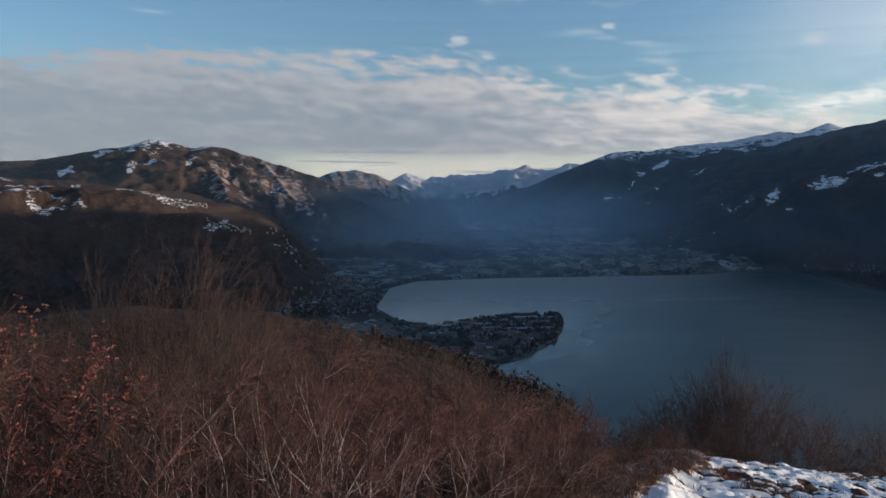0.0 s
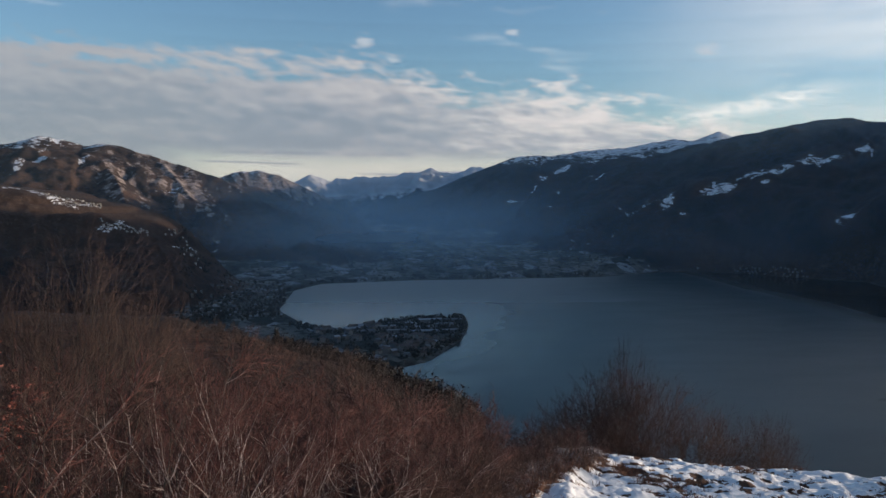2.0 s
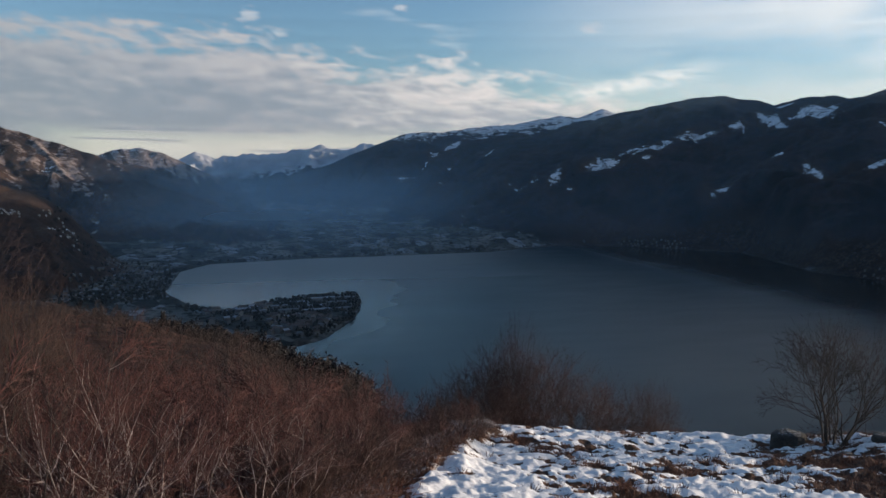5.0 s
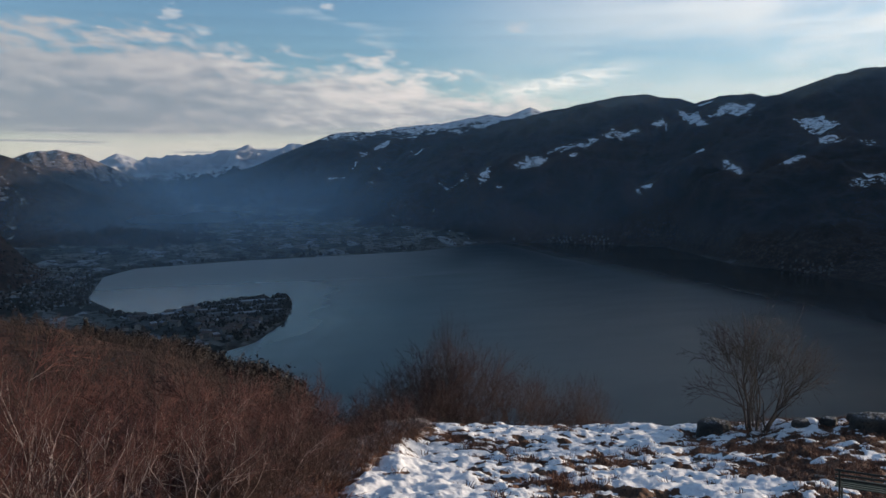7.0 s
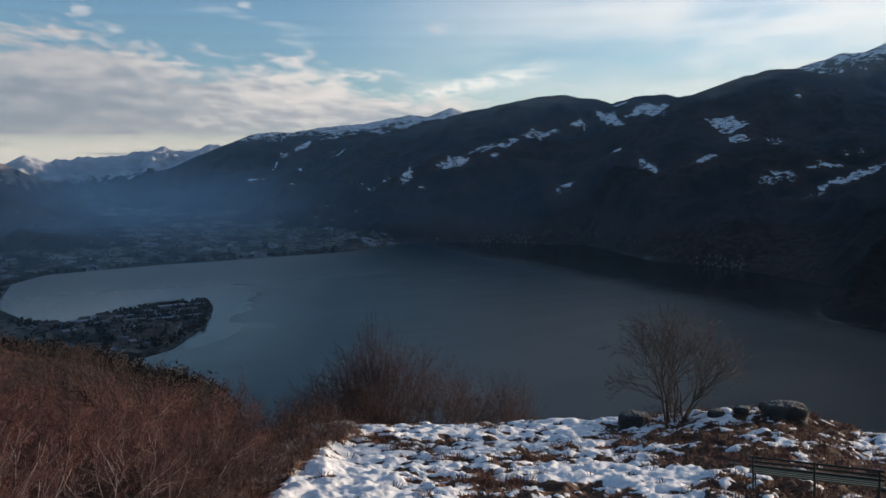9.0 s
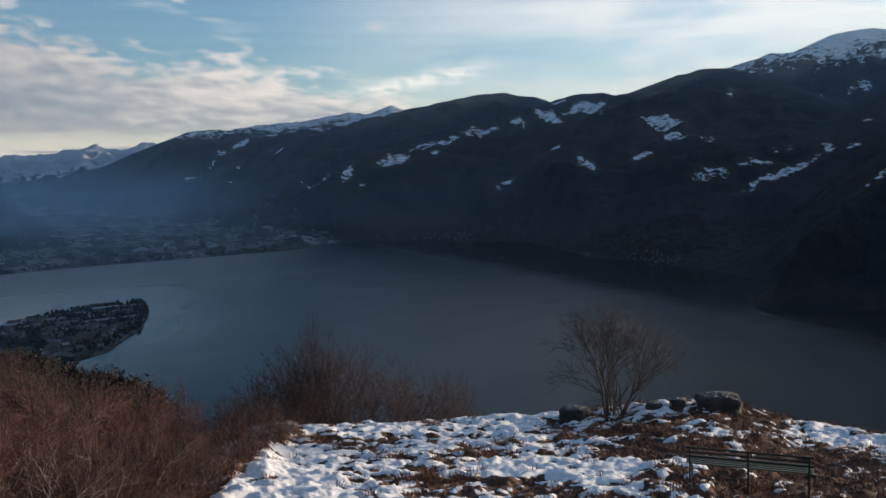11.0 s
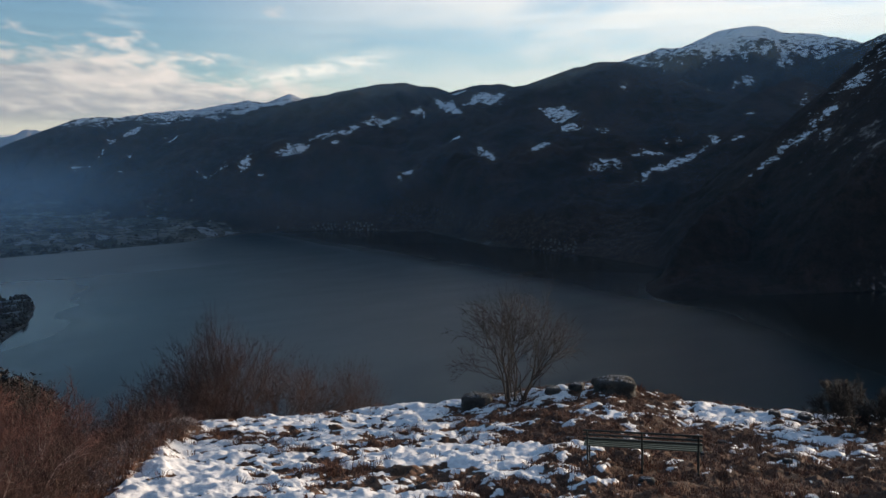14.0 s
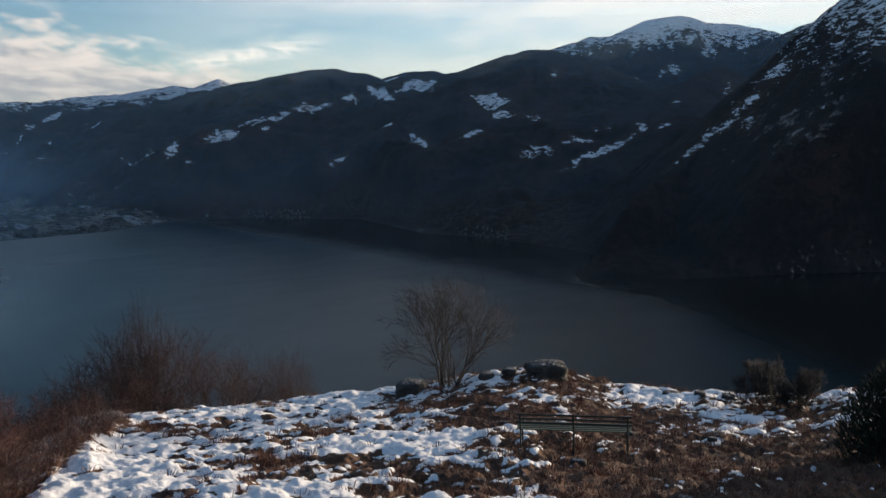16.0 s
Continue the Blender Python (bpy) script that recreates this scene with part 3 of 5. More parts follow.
    craggy = smooth(bb, 52, 60) * (rr < 2500) * (0.55 + 0.4 * smooth(z, 120, 300)) + (0.45 + 0.75 * smooth(rr, 3850, 4050)) * (1 - smooth(bb, -3, 3)) * smooth(bb, -19, -12) * smooth(z, 90, 260) * (rr > 3000)
    ribs = fbm(bb * 1.3 + 0.5 * n1 + rr / 500, rr / 420, 4, 99, True)
    spurs = np.minimum(slope_field(WEST_SPUR, 0, 0, 1, x, y)[1], slope_field(NEXT_SPUR, 0, 0, 1, x, y)[1])
    spurs = (1 - smooth(spurs + 60 * n1 + 50 * n2, 40, 150)) * (bb < 0) * (rr > 2800)
    cliff = smooth(bb, 58.5, 61.5) * (rr < 1900) * (1 - smooth(z + 30 * n1 + 20 * n2, 30, 75))
    rock = np.clip(0.27 * cliff + spurs * (0.25 + 0.5 * n3 + 0.4 * n2) + craggy * np.where(bb < 30, 0.16 + 0.95 * ribs + 0.35 * n1, 0.30 + 0.35 * n1 + 0.25 * n2), 0, 1) * wood
    field = (1 - smooth(np.maximum(hills, own) - base, -6, 4)) * (sd > 0) * (1 - smooth(B.ravel(), 36, 42))
    scrub = np.where(rr < 40, 1 - smooth(B.ravel(), 7.5, 9.5), (own >= np.maximum(base, hills)) * (1 - smooth(rr, 180, 270)))
    scrub = np.where((rr < 40) & (rr > np.interp(B.ravel(), *zip(*HILL_EDGE)) + 1.5), 1.0, scrub)
    for name, val in (("snow", snow), ("rock", rock), ("field", field), ("scrub", scrub), ("pasture", pasture), ("warm", warm)):
        at = me.attributes.new(name, "FLOAT", "POINT")
        at.data.foreach_set("value", np.asarray(val, np.float32))
    me.materials.append(MEADOW)
    me.materials.append(LAND)
    return tagged(new("ground", me), "snow-patched meadow hill running out to wooded alpine mountains", "ground", kind="structure")


# snowy clearings and terraces: bearing, distance, half width across and up the slope, skew, how much snow
CLEARINGS_EAST = [(37.46, 3496, 84, 140, 0.16, 1), (34.94, 3520, 59, 110, -2.54, 1), (35.69, 3800, 38, 34, 0.26, 0.9), (38.81, 3300, 38, 8, 0.09, 0.8),
                  (42.31, 3080, 68, 86, -0.93, 1), (43.13, 2932, 49, 26, 0, 0.9), (45.14, 2952, 32, 24, -0.42, 0.8), (45.44, 2904, 23, 12, -0.14, 0.8),
                  (40.89, 2800, 45, 52, -0.22, 1), (37.41, 2868, 38, 52, -1.04, 0.85), (31.99, 2904, 35, 30, 0.19, 0.75), (34.47, 3004, 50, 16, 0.99, 0.7),
                  (35.4, 3056, 27, 8, 1.13, 0.9), (33.03, 3516, 38, 32, 0.26, 0.8), (44.73, 2624, 28, 8, 0.12, 0.85), (45.67, 2656, 39, 32, -0.26, 0.8),
                  (46.55, 3304, 16, 50, 1.29, 0.6), (30.42, 3432, 83, 60, 0.4, 0.85), (45.29, 2632, 35, 10, 0.28, 0.75)]
CLEARINGS_MIDDLE = [(20.05, 3300, 71, 8, -0.24, 0.62), (21.35, 3256, 26, 88, 1.4, 0.9), (22.38, 3116, 13, 12, -0.8, 0.8), (18.67, 3324, 67, 8, -1.15, 0.55),
                    (24.5, 3260, 61, 68, -0.16, 0.9), (26.78, 3308, 89, 28, -0.11, 0.75), (28.4, 3340, 90, 24, 0.22, 0.85), (27.24, 3224, 19, 8, 0, 0.8)]
CLEARINGS_NORTH = [(14.46, 4204, 48, 44, 0.7, 1), (13.2, 4112, 28, 52, -1.21, 0.9), (12.52, 4016, 22, 10, -0.31, 0.9), (11.38, 3884, 47, 26, 0.14, 0.85),
                   (16.8, 3932, 47, 26, 0.21, 0.85), (15.33, 3828, 31, 18, -0.22, 0.9), (16.39, 4008, 22, 16, -0.93, 0.8), (13.79, 3560, 29, 18, -0.7, 0.6),
                   (14.09, 3932, 18, 14, 0.18, 0.7)]
CLEARINGS_HIGH = [(49.84, 2676, 108, 38, 0.96, 0.9), (48.09, 2728, 44, 32, 0.46, 0.85), (52.26, 2812, 21, 38, -0.48, 0.75), (53.62, 2792, 24, 18, 0.55, 0.85),
                  (49.26, 2832, 11, 8, -0.29, 0.8), (50.11, 2840, 11, 8, 0, 0.8), (54.4, 2952, 14, 16, 0, 0.75), (54.22, 3832, 31, 42, -0.11, 0.9), (53.52, 3792, 20, 22, 1.15, 0.8),
                  (52.08, 3684, 20, 20, -1.52, 0.8), (56.33, 4044, 38, 34, -1.4, 0.9), (57.53, 3088, 17, 140, 0.2, 0.65), (60.33, 2140, 29, 42, -0.46, 0.85),
                  (58.61, 2088, 34, 32, 0, 0.8), (57.26, 2064, 42, 30, -0.24, 0.75), (55.43, 2048, 41, 10, 0.16, 0.75), (58.89, 2000, 19, 38, -0.89, 0.7)]
CLEARINGS_WEST = [(-21.86, 3836, 41, 74, 0.49, 1), (-18.94, 3476, 56, 50, 0.54, 1), (-20.14, 3436, 32, 68, 2.37, 0.9), (-16.51, 3540, 36, 38, 1.78, 0.95),
                  (-15.65, 3800, 64, 40, 0, 1), (-11.21, 3360, 36, 14, 0.28, 0.6), (-24.03, 3620, 36, 78, 0.18, 1), (-20, 3850, 40, 40, 0, 1)]
TERRACE_FIELDS = [(-27.52, 2472, 25, 28, 0, 0.9), (-26.1, 2340, 79, 30, 0.17, 0.8), (-23.44, 2392, 13, 60, 0.26, 0.9), (-27.02, 2196, 41, 16, 0.81, 0.9),
                  (-24.21, 2144, 40, 8, 0, 0.9), (-25.58, 2144, 29, 20, -1.16, 0.8), (-26.86, 2220, 42, 8, -0.08, 0.85), (-24.96, 2236, 30, 42, -2.33, 0.85),
                  (-25.99, 2264, 46, 12, 0.29, 0.8), (-23.04, 2116, 11, 18, -0.59, 0.7), (-23.48, 2140, 17, 8, 0, 0.75), (-20.7, 2420, 30, 26, 0.6, 0.75),
                  (-18.93, 2328, 39, 106, -2.39, 0.75), (-17.31, 2248, 53, 66, 0.13, 0.62), (-14.31, 2076, 56, 26, 0.42, 0.62), (-14.49, 2120, 14, 10, 0.47, 0.85),
                  (-10.55, 2128, 40, 28, 2.75, 0.55)]
CLEARINGS = CLEARINGS_EAST + CLEARINGS_MIDDLE + CLEARINGS_NORTH + CLEARINGS_HIGH + CLEARINGS_WEST + TERRACE_FIELDS
make_ground()


def make_water():
    bm = bmesh.new()
    bmesh.ops.create_grid(bm, x_segments=8, y_segments=8, size=2600)
    bmesh.ops.translate(bm, verts=bm.verts, vec=(1200, 1500, 0))
    me = bpy.data.meshes.new("water")
    bm.to_mesh(me)
    bm.free()
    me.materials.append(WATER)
    return tagged(new("water", me), "calm dark blue lake mirroring the sky and slopes", "lake", kind="structure")


make_water()


def make_mist_material():
    mat, add = material("thin_valley_haze")
    pos = place(add)
    s = add("ShaderNodeSeparateXYZ", (), i0=pos)
    z = s.outputs[2]
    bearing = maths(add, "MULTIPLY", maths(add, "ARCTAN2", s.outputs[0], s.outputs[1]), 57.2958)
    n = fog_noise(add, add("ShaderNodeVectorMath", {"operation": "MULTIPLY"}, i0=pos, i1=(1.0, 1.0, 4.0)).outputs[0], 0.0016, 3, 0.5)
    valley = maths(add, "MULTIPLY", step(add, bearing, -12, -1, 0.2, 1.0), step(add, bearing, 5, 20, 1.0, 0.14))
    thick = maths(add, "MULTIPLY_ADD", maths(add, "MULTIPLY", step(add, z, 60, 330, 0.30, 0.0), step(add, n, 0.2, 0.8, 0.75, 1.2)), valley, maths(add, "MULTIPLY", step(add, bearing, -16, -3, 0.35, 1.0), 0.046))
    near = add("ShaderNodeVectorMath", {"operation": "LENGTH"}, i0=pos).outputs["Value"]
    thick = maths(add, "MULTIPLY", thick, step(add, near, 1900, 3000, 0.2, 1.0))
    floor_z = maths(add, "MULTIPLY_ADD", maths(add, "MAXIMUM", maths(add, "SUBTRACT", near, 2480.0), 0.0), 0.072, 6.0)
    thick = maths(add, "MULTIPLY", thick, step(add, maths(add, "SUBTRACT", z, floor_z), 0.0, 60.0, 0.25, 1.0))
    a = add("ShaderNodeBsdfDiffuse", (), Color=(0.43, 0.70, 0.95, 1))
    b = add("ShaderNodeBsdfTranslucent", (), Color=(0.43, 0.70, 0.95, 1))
    both = add("ShaderNodeMixShader", (), i0=0.5)
    mix = add("ShaderNodeMixShader", (), i0=thick)
    out = add("ShaderNodeOutputMaterial")
    link = mat.node_tree.links.new
    link(a.outputs[0], both.inputs[1])
    link(b.outputs[0], both.inputs[2])
    link(add("ShaderNodeBsdfTransparent").outputs[0], mix.inputs[1])
    link(both.outputs[0], mix.inputs[2])
    link(mix.outputs[0], out.inputs[0])
    return mat


def make_mist():
    """Thin haze put into the valley as blue-tinted see-through sheets, one behind the other."""
    me = bpy.data.meshes.new("valley_haze")
    verts, faces = [], []
    # the two nearest sheets are added to lighten the dark slopes behind them
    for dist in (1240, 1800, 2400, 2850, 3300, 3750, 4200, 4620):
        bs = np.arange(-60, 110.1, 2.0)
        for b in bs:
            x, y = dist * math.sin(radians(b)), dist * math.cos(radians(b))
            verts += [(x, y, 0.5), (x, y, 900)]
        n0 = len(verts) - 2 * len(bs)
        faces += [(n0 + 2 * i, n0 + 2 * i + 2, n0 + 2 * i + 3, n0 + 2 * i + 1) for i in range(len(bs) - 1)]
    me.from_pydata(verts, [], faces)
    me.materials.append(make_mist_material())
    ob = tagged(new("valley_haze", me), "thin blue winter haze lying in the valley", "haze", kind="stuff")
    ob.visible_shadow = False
    return ob


make_mist()

# ---- plants ----
RNG = np.random.default_rng(7)


def ground_at(x, y):
    x, y = np.atleast_1d(np.asarray(x, float)), np.atleast_1d(np.asarray(y, float))
    _, _, z, *_ = terrain(np.degrees(np.arctan2(x, y)), np.hypot(x, y))
    return z + meadow_relief(x, y)[1]


def at_bearing(b, r, sink=0.0):
    x, y = r * math.sin(radians(b)), r * math.cos(radians(b))
    return x, y, float(ground_at(x, y)[0]) - sink


def link_mesh(name, verts, faces, mat, smooth_faces=True):
    me = bpy.data.meshes.new(name)
    me.from_pydata(verts, [], faces)
    me.materials.append(mat)
    if smooth_faces:
        me.shade_smooth()
    return me


def part(name, me, parent, label=""):
    ob = new(name, me)
    ob.parent = parent
    if label:
        ob["label"] = label
    return ob


def grow(p, d, length, radius, steps, bend, up):
    """A crooked, tapering shoot as a list of (start, end, radius, radius)."""
    out = []
    for k in range(steps):
        d = d + RNG.normal(0, bend, 3) + np.array([0, 0, up])
        d = d / np.linalg.norm(d)
        q = p + d * (length / steps)
        out.append((p, q, radius * (1 - 0.8 * k / steps), radius * (1 - 0.8 * (k + 1) / steps)))
        p = q
    return out, d


def tubes(segs, sides=3):
    """Verts and faces of tapered tubes round all the segments."""
    P, Q = np.array([s[0] for s in segs]), np.array([s[1] for s in segs])
    A, B = np.array([s[2] for s in segs]), np.array([s[3] for s in segs])
    d = Q - P
    d /= np.maximum(np.linalg.norm(d, axis=1), 1e-9)[:, None]
    ref = np.where(np.abs(d[:, 2:3]) > 0.9, np.array([[1.0, 0, 0]]), np.array([[0, 0, 1.0]]))
    u = np.cross(d, ref)
    u /= np.linalg.norm(u, axis=1)[:, None]
    v = np.cross(d, u)
    verts = []
    for c, rad in ((P, A), (Q, B)):
        for k in range(sides):
            t = 2 * np.pi * k / sides
            verts.append(c + rad[:, None] * (u * np.cos(t) + v * np.sin(t)))
    verts = np.stack(verts, 1).reshape(-1, 3)
    faces = []
    for i in range(len(segs)):
        o = i * 2 * sides
        for k in range(sides):
            m = (k + 1) % sides
            faces.append((o + k, o + m, o + sides + m, o + sides + k))
    return verts.tolist(), faces


def spikes(segs):
    """Verts and faces of fine twigs, each a three-sided cone."""
    P, Q, A = np.array([t[0] for t in segs]), np.array([t[1] for t in segs]), np.array([t[2] for t in segs])
    d = Q - P
    d /= np.maximum(np.linalg.norm(d, axis=1), 1e-9)[:, None]
    u = np.cross(d, np.where(np.abs(d[:, 2:3]) > 0.9, np.array([[1.0, 0, 0]]), np.array([[0, 0, 1.0]])))
    u /= np.linalg.norm(u, axis=1)[:, None]
    v = np.cross(d, u)
    ring = [P + A[:, None] * (u * math.cos(k) + v * math.sin(k)) for k in (0.0, 2.094, 4.189)]
    verts = np.stack(ring + [Q], 1).reshape(-1, 3)
    o = np.arange(len(segs))[:, None] * 4
    faces = np.concatenate([o + np.array([[0, 1, 3]]), o + np.array([[1, 2, 3]]), o + np.array([[2, 0, 3]])])
    return verts.tolist(), faces.tolist()


def shoots(stems, height, spread, thick, twigs, twig_len, base=0.25, lean=0.0, subtwigs=2, upward=0.05, steps=6, fork=0.7, bend=0.13):
    """Many-stemmed bare growth: the stems and the twigs as two lists of segments."""
    wood, fine = [], []
    for _ in range(stems):
        a, rad = RNG.uniform(0, 2 * np.pi), base * math.sqrt(RNG.uniform())
        tilt = abs(RNG.normal(0, spread)) + lean
        d = np.array([math.cos(a) * math.sin(tilt), math.sin(a) * math.sin(tilt), math.cos(tilt)])
        h = height * RNG.uniform(0.6, 1.0)
        segs, _ = grow(np.array([rad * math.cos(a), rad * math.sin(a), -0.15]), d, h, thick * RNG.uniform(0.6, 1.1), steps, bend, upward)
        wood.append(list(segs))
        for _ in range(twigs):
            i = RNG.integers(1, len(segs))
            p, q, r0, _ = segs[i]
            f = RNG.uniform()
            o = p + (q - p) * f
            e = (q - p) / np.linalg.norm(q - p) + RNG.normal(0, fork, 3)
            e[2] = abs(e[2]) * 0.8 + 0.1
            tw, td = grow(o, e / np.linalg.norm(e), twig_len * RNG.uniform(0.5, 1.2) * (1.25 - i / len(segs)), max(r0 * 0.5, 0.004), 3, 0.14, 0.08)
            fine += tw
            for _ in range(subtwigs):
                s = tw[RNG.integers(0, 3)]
                e = (s[1] - s[0]) / np.linalg.norm(s[1] - s[0]) + RNG.normal(0, 0.6, 3)
                t2, _ = grow(s[0], e / np.linalg.norm(e), twig_len * 0.45 * RNG.uniform(0.5, 1.2), 0.0035, 2, 0.15, 0.05)
                fine += t2
    return wood, fine


def branchy(stems, height, lean, thick, branches, twigs, base=0.35, limb=0.36, fine_len=0.16, fine_r=0.0035, up=0.05, bend=0.11, wide=0.9):
    """A forking shrub: crooked stems, limbs at wide angles, and short twigs on the limbs."""
    wood, fine = [], []
    for n in range(stems):
        a, rad = 6.283 * (n + RNG.uniform(-0.4, 0.4)) / stems, base * math.sqrt(RNG.uniform())
        tilt = RNG.uniform(lean[0], lean[1])
        d = np.array([math.cos(a) * math.sin(tilt), math.sin(a) * math.sin(tilt), math.cos(tilt)])
        segs, _ = grow(np.array([rad * math.cos(a), rad * math.sin(a), -0.15]), d, height * RNG.uniform(0.7, 1.1), thick * RNG.uniform(0.7, 1.2), 7, bend, up)
        wood.append(list(segs))
        for k in range(branches):
            f = 0.22 + 0.75 * (k + RNG.uniform()) / branches
            p, q, r0, _ = segs[min(int(f * 7), 6)]
            way = (q - p) / np.linalg.norm(q - p)
            e = way + np.cross(way, RNG.normal(0, 1, 3)) * RNG.uniform(0.5, wide)
            limbs, _ = grow(p + (q - p) * RNG.uniform(), e / np.linalg.norm(e), height * limb * (1.15 - 0.7 * f) * RNG.uniform(0.6, 1.2), max(r0 * 0.55, fine_r * 1.3), 4, bend * 1.4, up * 1.4)
            wood[-1] += limbs
            for _ in range(twigs):
                p2, q2, _, _ = limbs[RNG.integers(0, 4)]
                w2 = (q2 - p2) / np.linalg.norm(q2 - p2)
                e = w2 + np.cross(w2, RNG.normal(0, 1, 3)) * RNG.uniform(0.3, 0.9)
                t2, _ = grow(p2 + (q2 - p2) * RNG.uniform(), e / np.linalg.norm(e), height * fine_len * RNG.uniform(0.5, 1.3), fine_r, 2, 0.16, up)
                fine += t2
    return wood, fine


def wands(stems, height, lean, thick, limbs, twigs, base=0.4, twig=0.11, fine_r=0.0028, bend=0.13, up=0.03, limb=0.62, wide=0.75):
    """A shrub of long crooked wands: each stem forks into a few long limbs, all set with short side twigs."""
    wood, fine = [], []
    for n in range(stems):
        a, rad = 6.283 * (n + RNG.uniform(-0.4, 0.4)) / stems, base * math.sqrt(RNG.uniform())
        tilt = RNG.uniform(lean[0], lean[1])
        d = np.array([math.cos(a) * math.sin(tilt), math.sin(a) * math.sin(tilt), math.cos(tilt)])
        size = height * RNG.uniform(0.65, 1.1)
        rods = [grow(np.array([rad * math.cos(a), rad * math.sin(a), -0.15]), d, size, thick * RNG.uniform(0.6, 1.2), 8, bend, up)[0]]
        for k in range(limbs):
            f = RNG.uniform(0.15, 0.8)
            p, q, r0, _ = rods[0][int(f * 8)]
            way = (q - p) / np.linalg.norm(q - p)
            e = way + np.cross(way, RNG.normal(0, 1, 3)) * RNG.uniform(0.35, wide)
            rods.append(grow(q, e / np.linalg.norm(e), size * limb * (1.1 - f) * RNG.uniform(0.7, 1.3), max(r0 * 0.62, 0.0045), 6, bend, up)[0])
        wood.append([t for rod in rods for t in rod])
        for rod in rods:
            for _ in range(int(twigs * (1.0 if rod is rods[0] else 0.6))):
                j = int(len(rod) * (1 - RNG.uniform() ** 1.3 * 0.8) - 1e-6)
                p, q = rod[j][:2]
                way = (q - p) / np.linalg.norm(q - p)
                e = way + np.cross(way, RNG.normal(0, 1, 3)) * RNG.uniform(0.4, 0.9)
                e /= np.linalg.norm(e)
                o = p + (q - p) * RNG.uniform()
                t = o + e * twig * height * RNG.uniform(0.4, 1.2)
                fine.append((o, t, fine_r * 1.3, fine_r))
                for _ in range(2):
                    g = e + RNG.normal(0, 0.45, 3) + np.array([0, 0, 0.15])
                    m = o + (t - o) * RNG.uniform(0.3, 0.95)
                    fine.append((m, m + g / np.linalg.norm(g) * twig * height * RNG.uniform(0.25, 0.7), fine_r, fine_r))
    return wood, fine


def forking(stems, height, lean, thick, levels, split=0.38, base=0.12, fine_r=0.0045, up=0.05, shrink=0.78, many=0.35):
    """A tree that forks again and again: each stem's thicker wood, and the fine ends as one list."""
    wood, fine = [], []
    first = height * (1 - shrink) / (1 - shrink ** levels)
    for n in range(stems):
        a, rad = 6.283 * (n + RNG.uniform(-0.4, 0.4)) / stems, base * math.sqrt(RNG.uniform())
        tilt = RNG.uniform(lean[0], lean[1])
        wood.append([])
        todo = [(np.array([rad * math.cos(a), rad * math.sin(a), -0.15]),
                 np.array([math.cos(a) * math.sin(tilt), math.sin(a) * math.sin(tilt), math.cos(tilt)]), thick * RNG.uniform(0.7, 1.15), 0)]
        while todo:
            p, d, r0, lv = todo.pop()
            size = first * shrink ** lv * RNG.uniform(0.75, 1.25)
            r1 = max(r0 * 0.72, fine_r * 0.7)
            e = d + RNG.normal(0, 0.07, 3) + np.array([0, 0, up])
            e /= np.linalg.norm(e)
            mid = p + e * size * 0.5
            f = e + RNG.normal(0, 0.09, 3) + np.array([0, 0, up])
            f /= np.linalg.norm(f)
            end = mid + f * size * 0.5
            piece = [(p, mid, r0, (r0 + r1) / 2), (mid, end, (r0 + r1) / 2, r1)]
            if lv < levels - 2:
                wood[-1] += piece
            else:
                fine += [(p, end, r0, r1)] if lv == levels - 1 else piece
            if lv < levels - 1:
                for _ in range(3 if RNG.uniform() < many else 2):
                    g = f + np.cross(f, RNG.normal(0, 1, 3)) * RNG.uniform(0.4, 1.0) * split
                    todo.append((end if RNG.uniform() < 0.6 else mid, g / np.linalg.norm(g), max(r1 * RNG.uniform(0.6, 0.95), fine_r), lv + 1))
    return wood, fine


def bark_material(name, dark, pale, rough=0.85):
    mat, add = material(name)
    pos = place(add)
    a, b = fog_noise(add, pos, 1.1, 3, 0.6), fog_noise(add, pos, 14.0, 4, 0.65)
    isl = add("ShaderNodeNewGeometry").outputs["Random Per Island"]
    k = maths(add, "ADD", maths(add, "MULTIPLY", a, 0.5), maths(add, "ADD", maths(add, "MULTIPLY", b, 0.25), maths(add, "MULTIPLY", isl, 0.4)))
    return finish(mat, add, blend(add, step(add, k, 0.3, 0.85), (*dark, 1), (*pale, 1)), rough, b, 0.3, 0.01)


BARK_GREY = bark_material("grey_shoot_bark", (0.03, 0.02, 0.018), (0.25, 0.19, 0.17))
BARK_PALE = bark_material("pale_grey_bark", (0.14, 0.10, 0.088), (0.48, 0.39, 0.355))
BARK_RED = bark_material("red_brown_twigs", (0.022, 0.008, 0.007), (0.13, 0.045, 0.034))
BARK_OCHRE = bark_material("ochre_twigs", (0.05, 0.028, 0.013), (0.15, 0.085, 0.04))
BARK_BROWN = bark_material("brown_twigs", (0.03, 0.016, 0.012), (0.085, 0.045, 0.033))
BARK_RUSSET = bark_material("russet_twigs", (0.022, 0.009, 0.007), (0.072, 0.030, 0.021))
BARK_DARK = bark_material("dark_bark", (0.02, 0.015, 0.013), (0.065, 0.05, 0.042))
LEAF_RUST = bark_material("rust_coloured_leaves", (0.11, 0.03, 0.022), (0.28, 0.088, 0.06), 0.7)
NEEDLE = bark_material("dark_juniper_green", (0.008, 0.012, 0.006), (0.022, 0.026, 0.012))


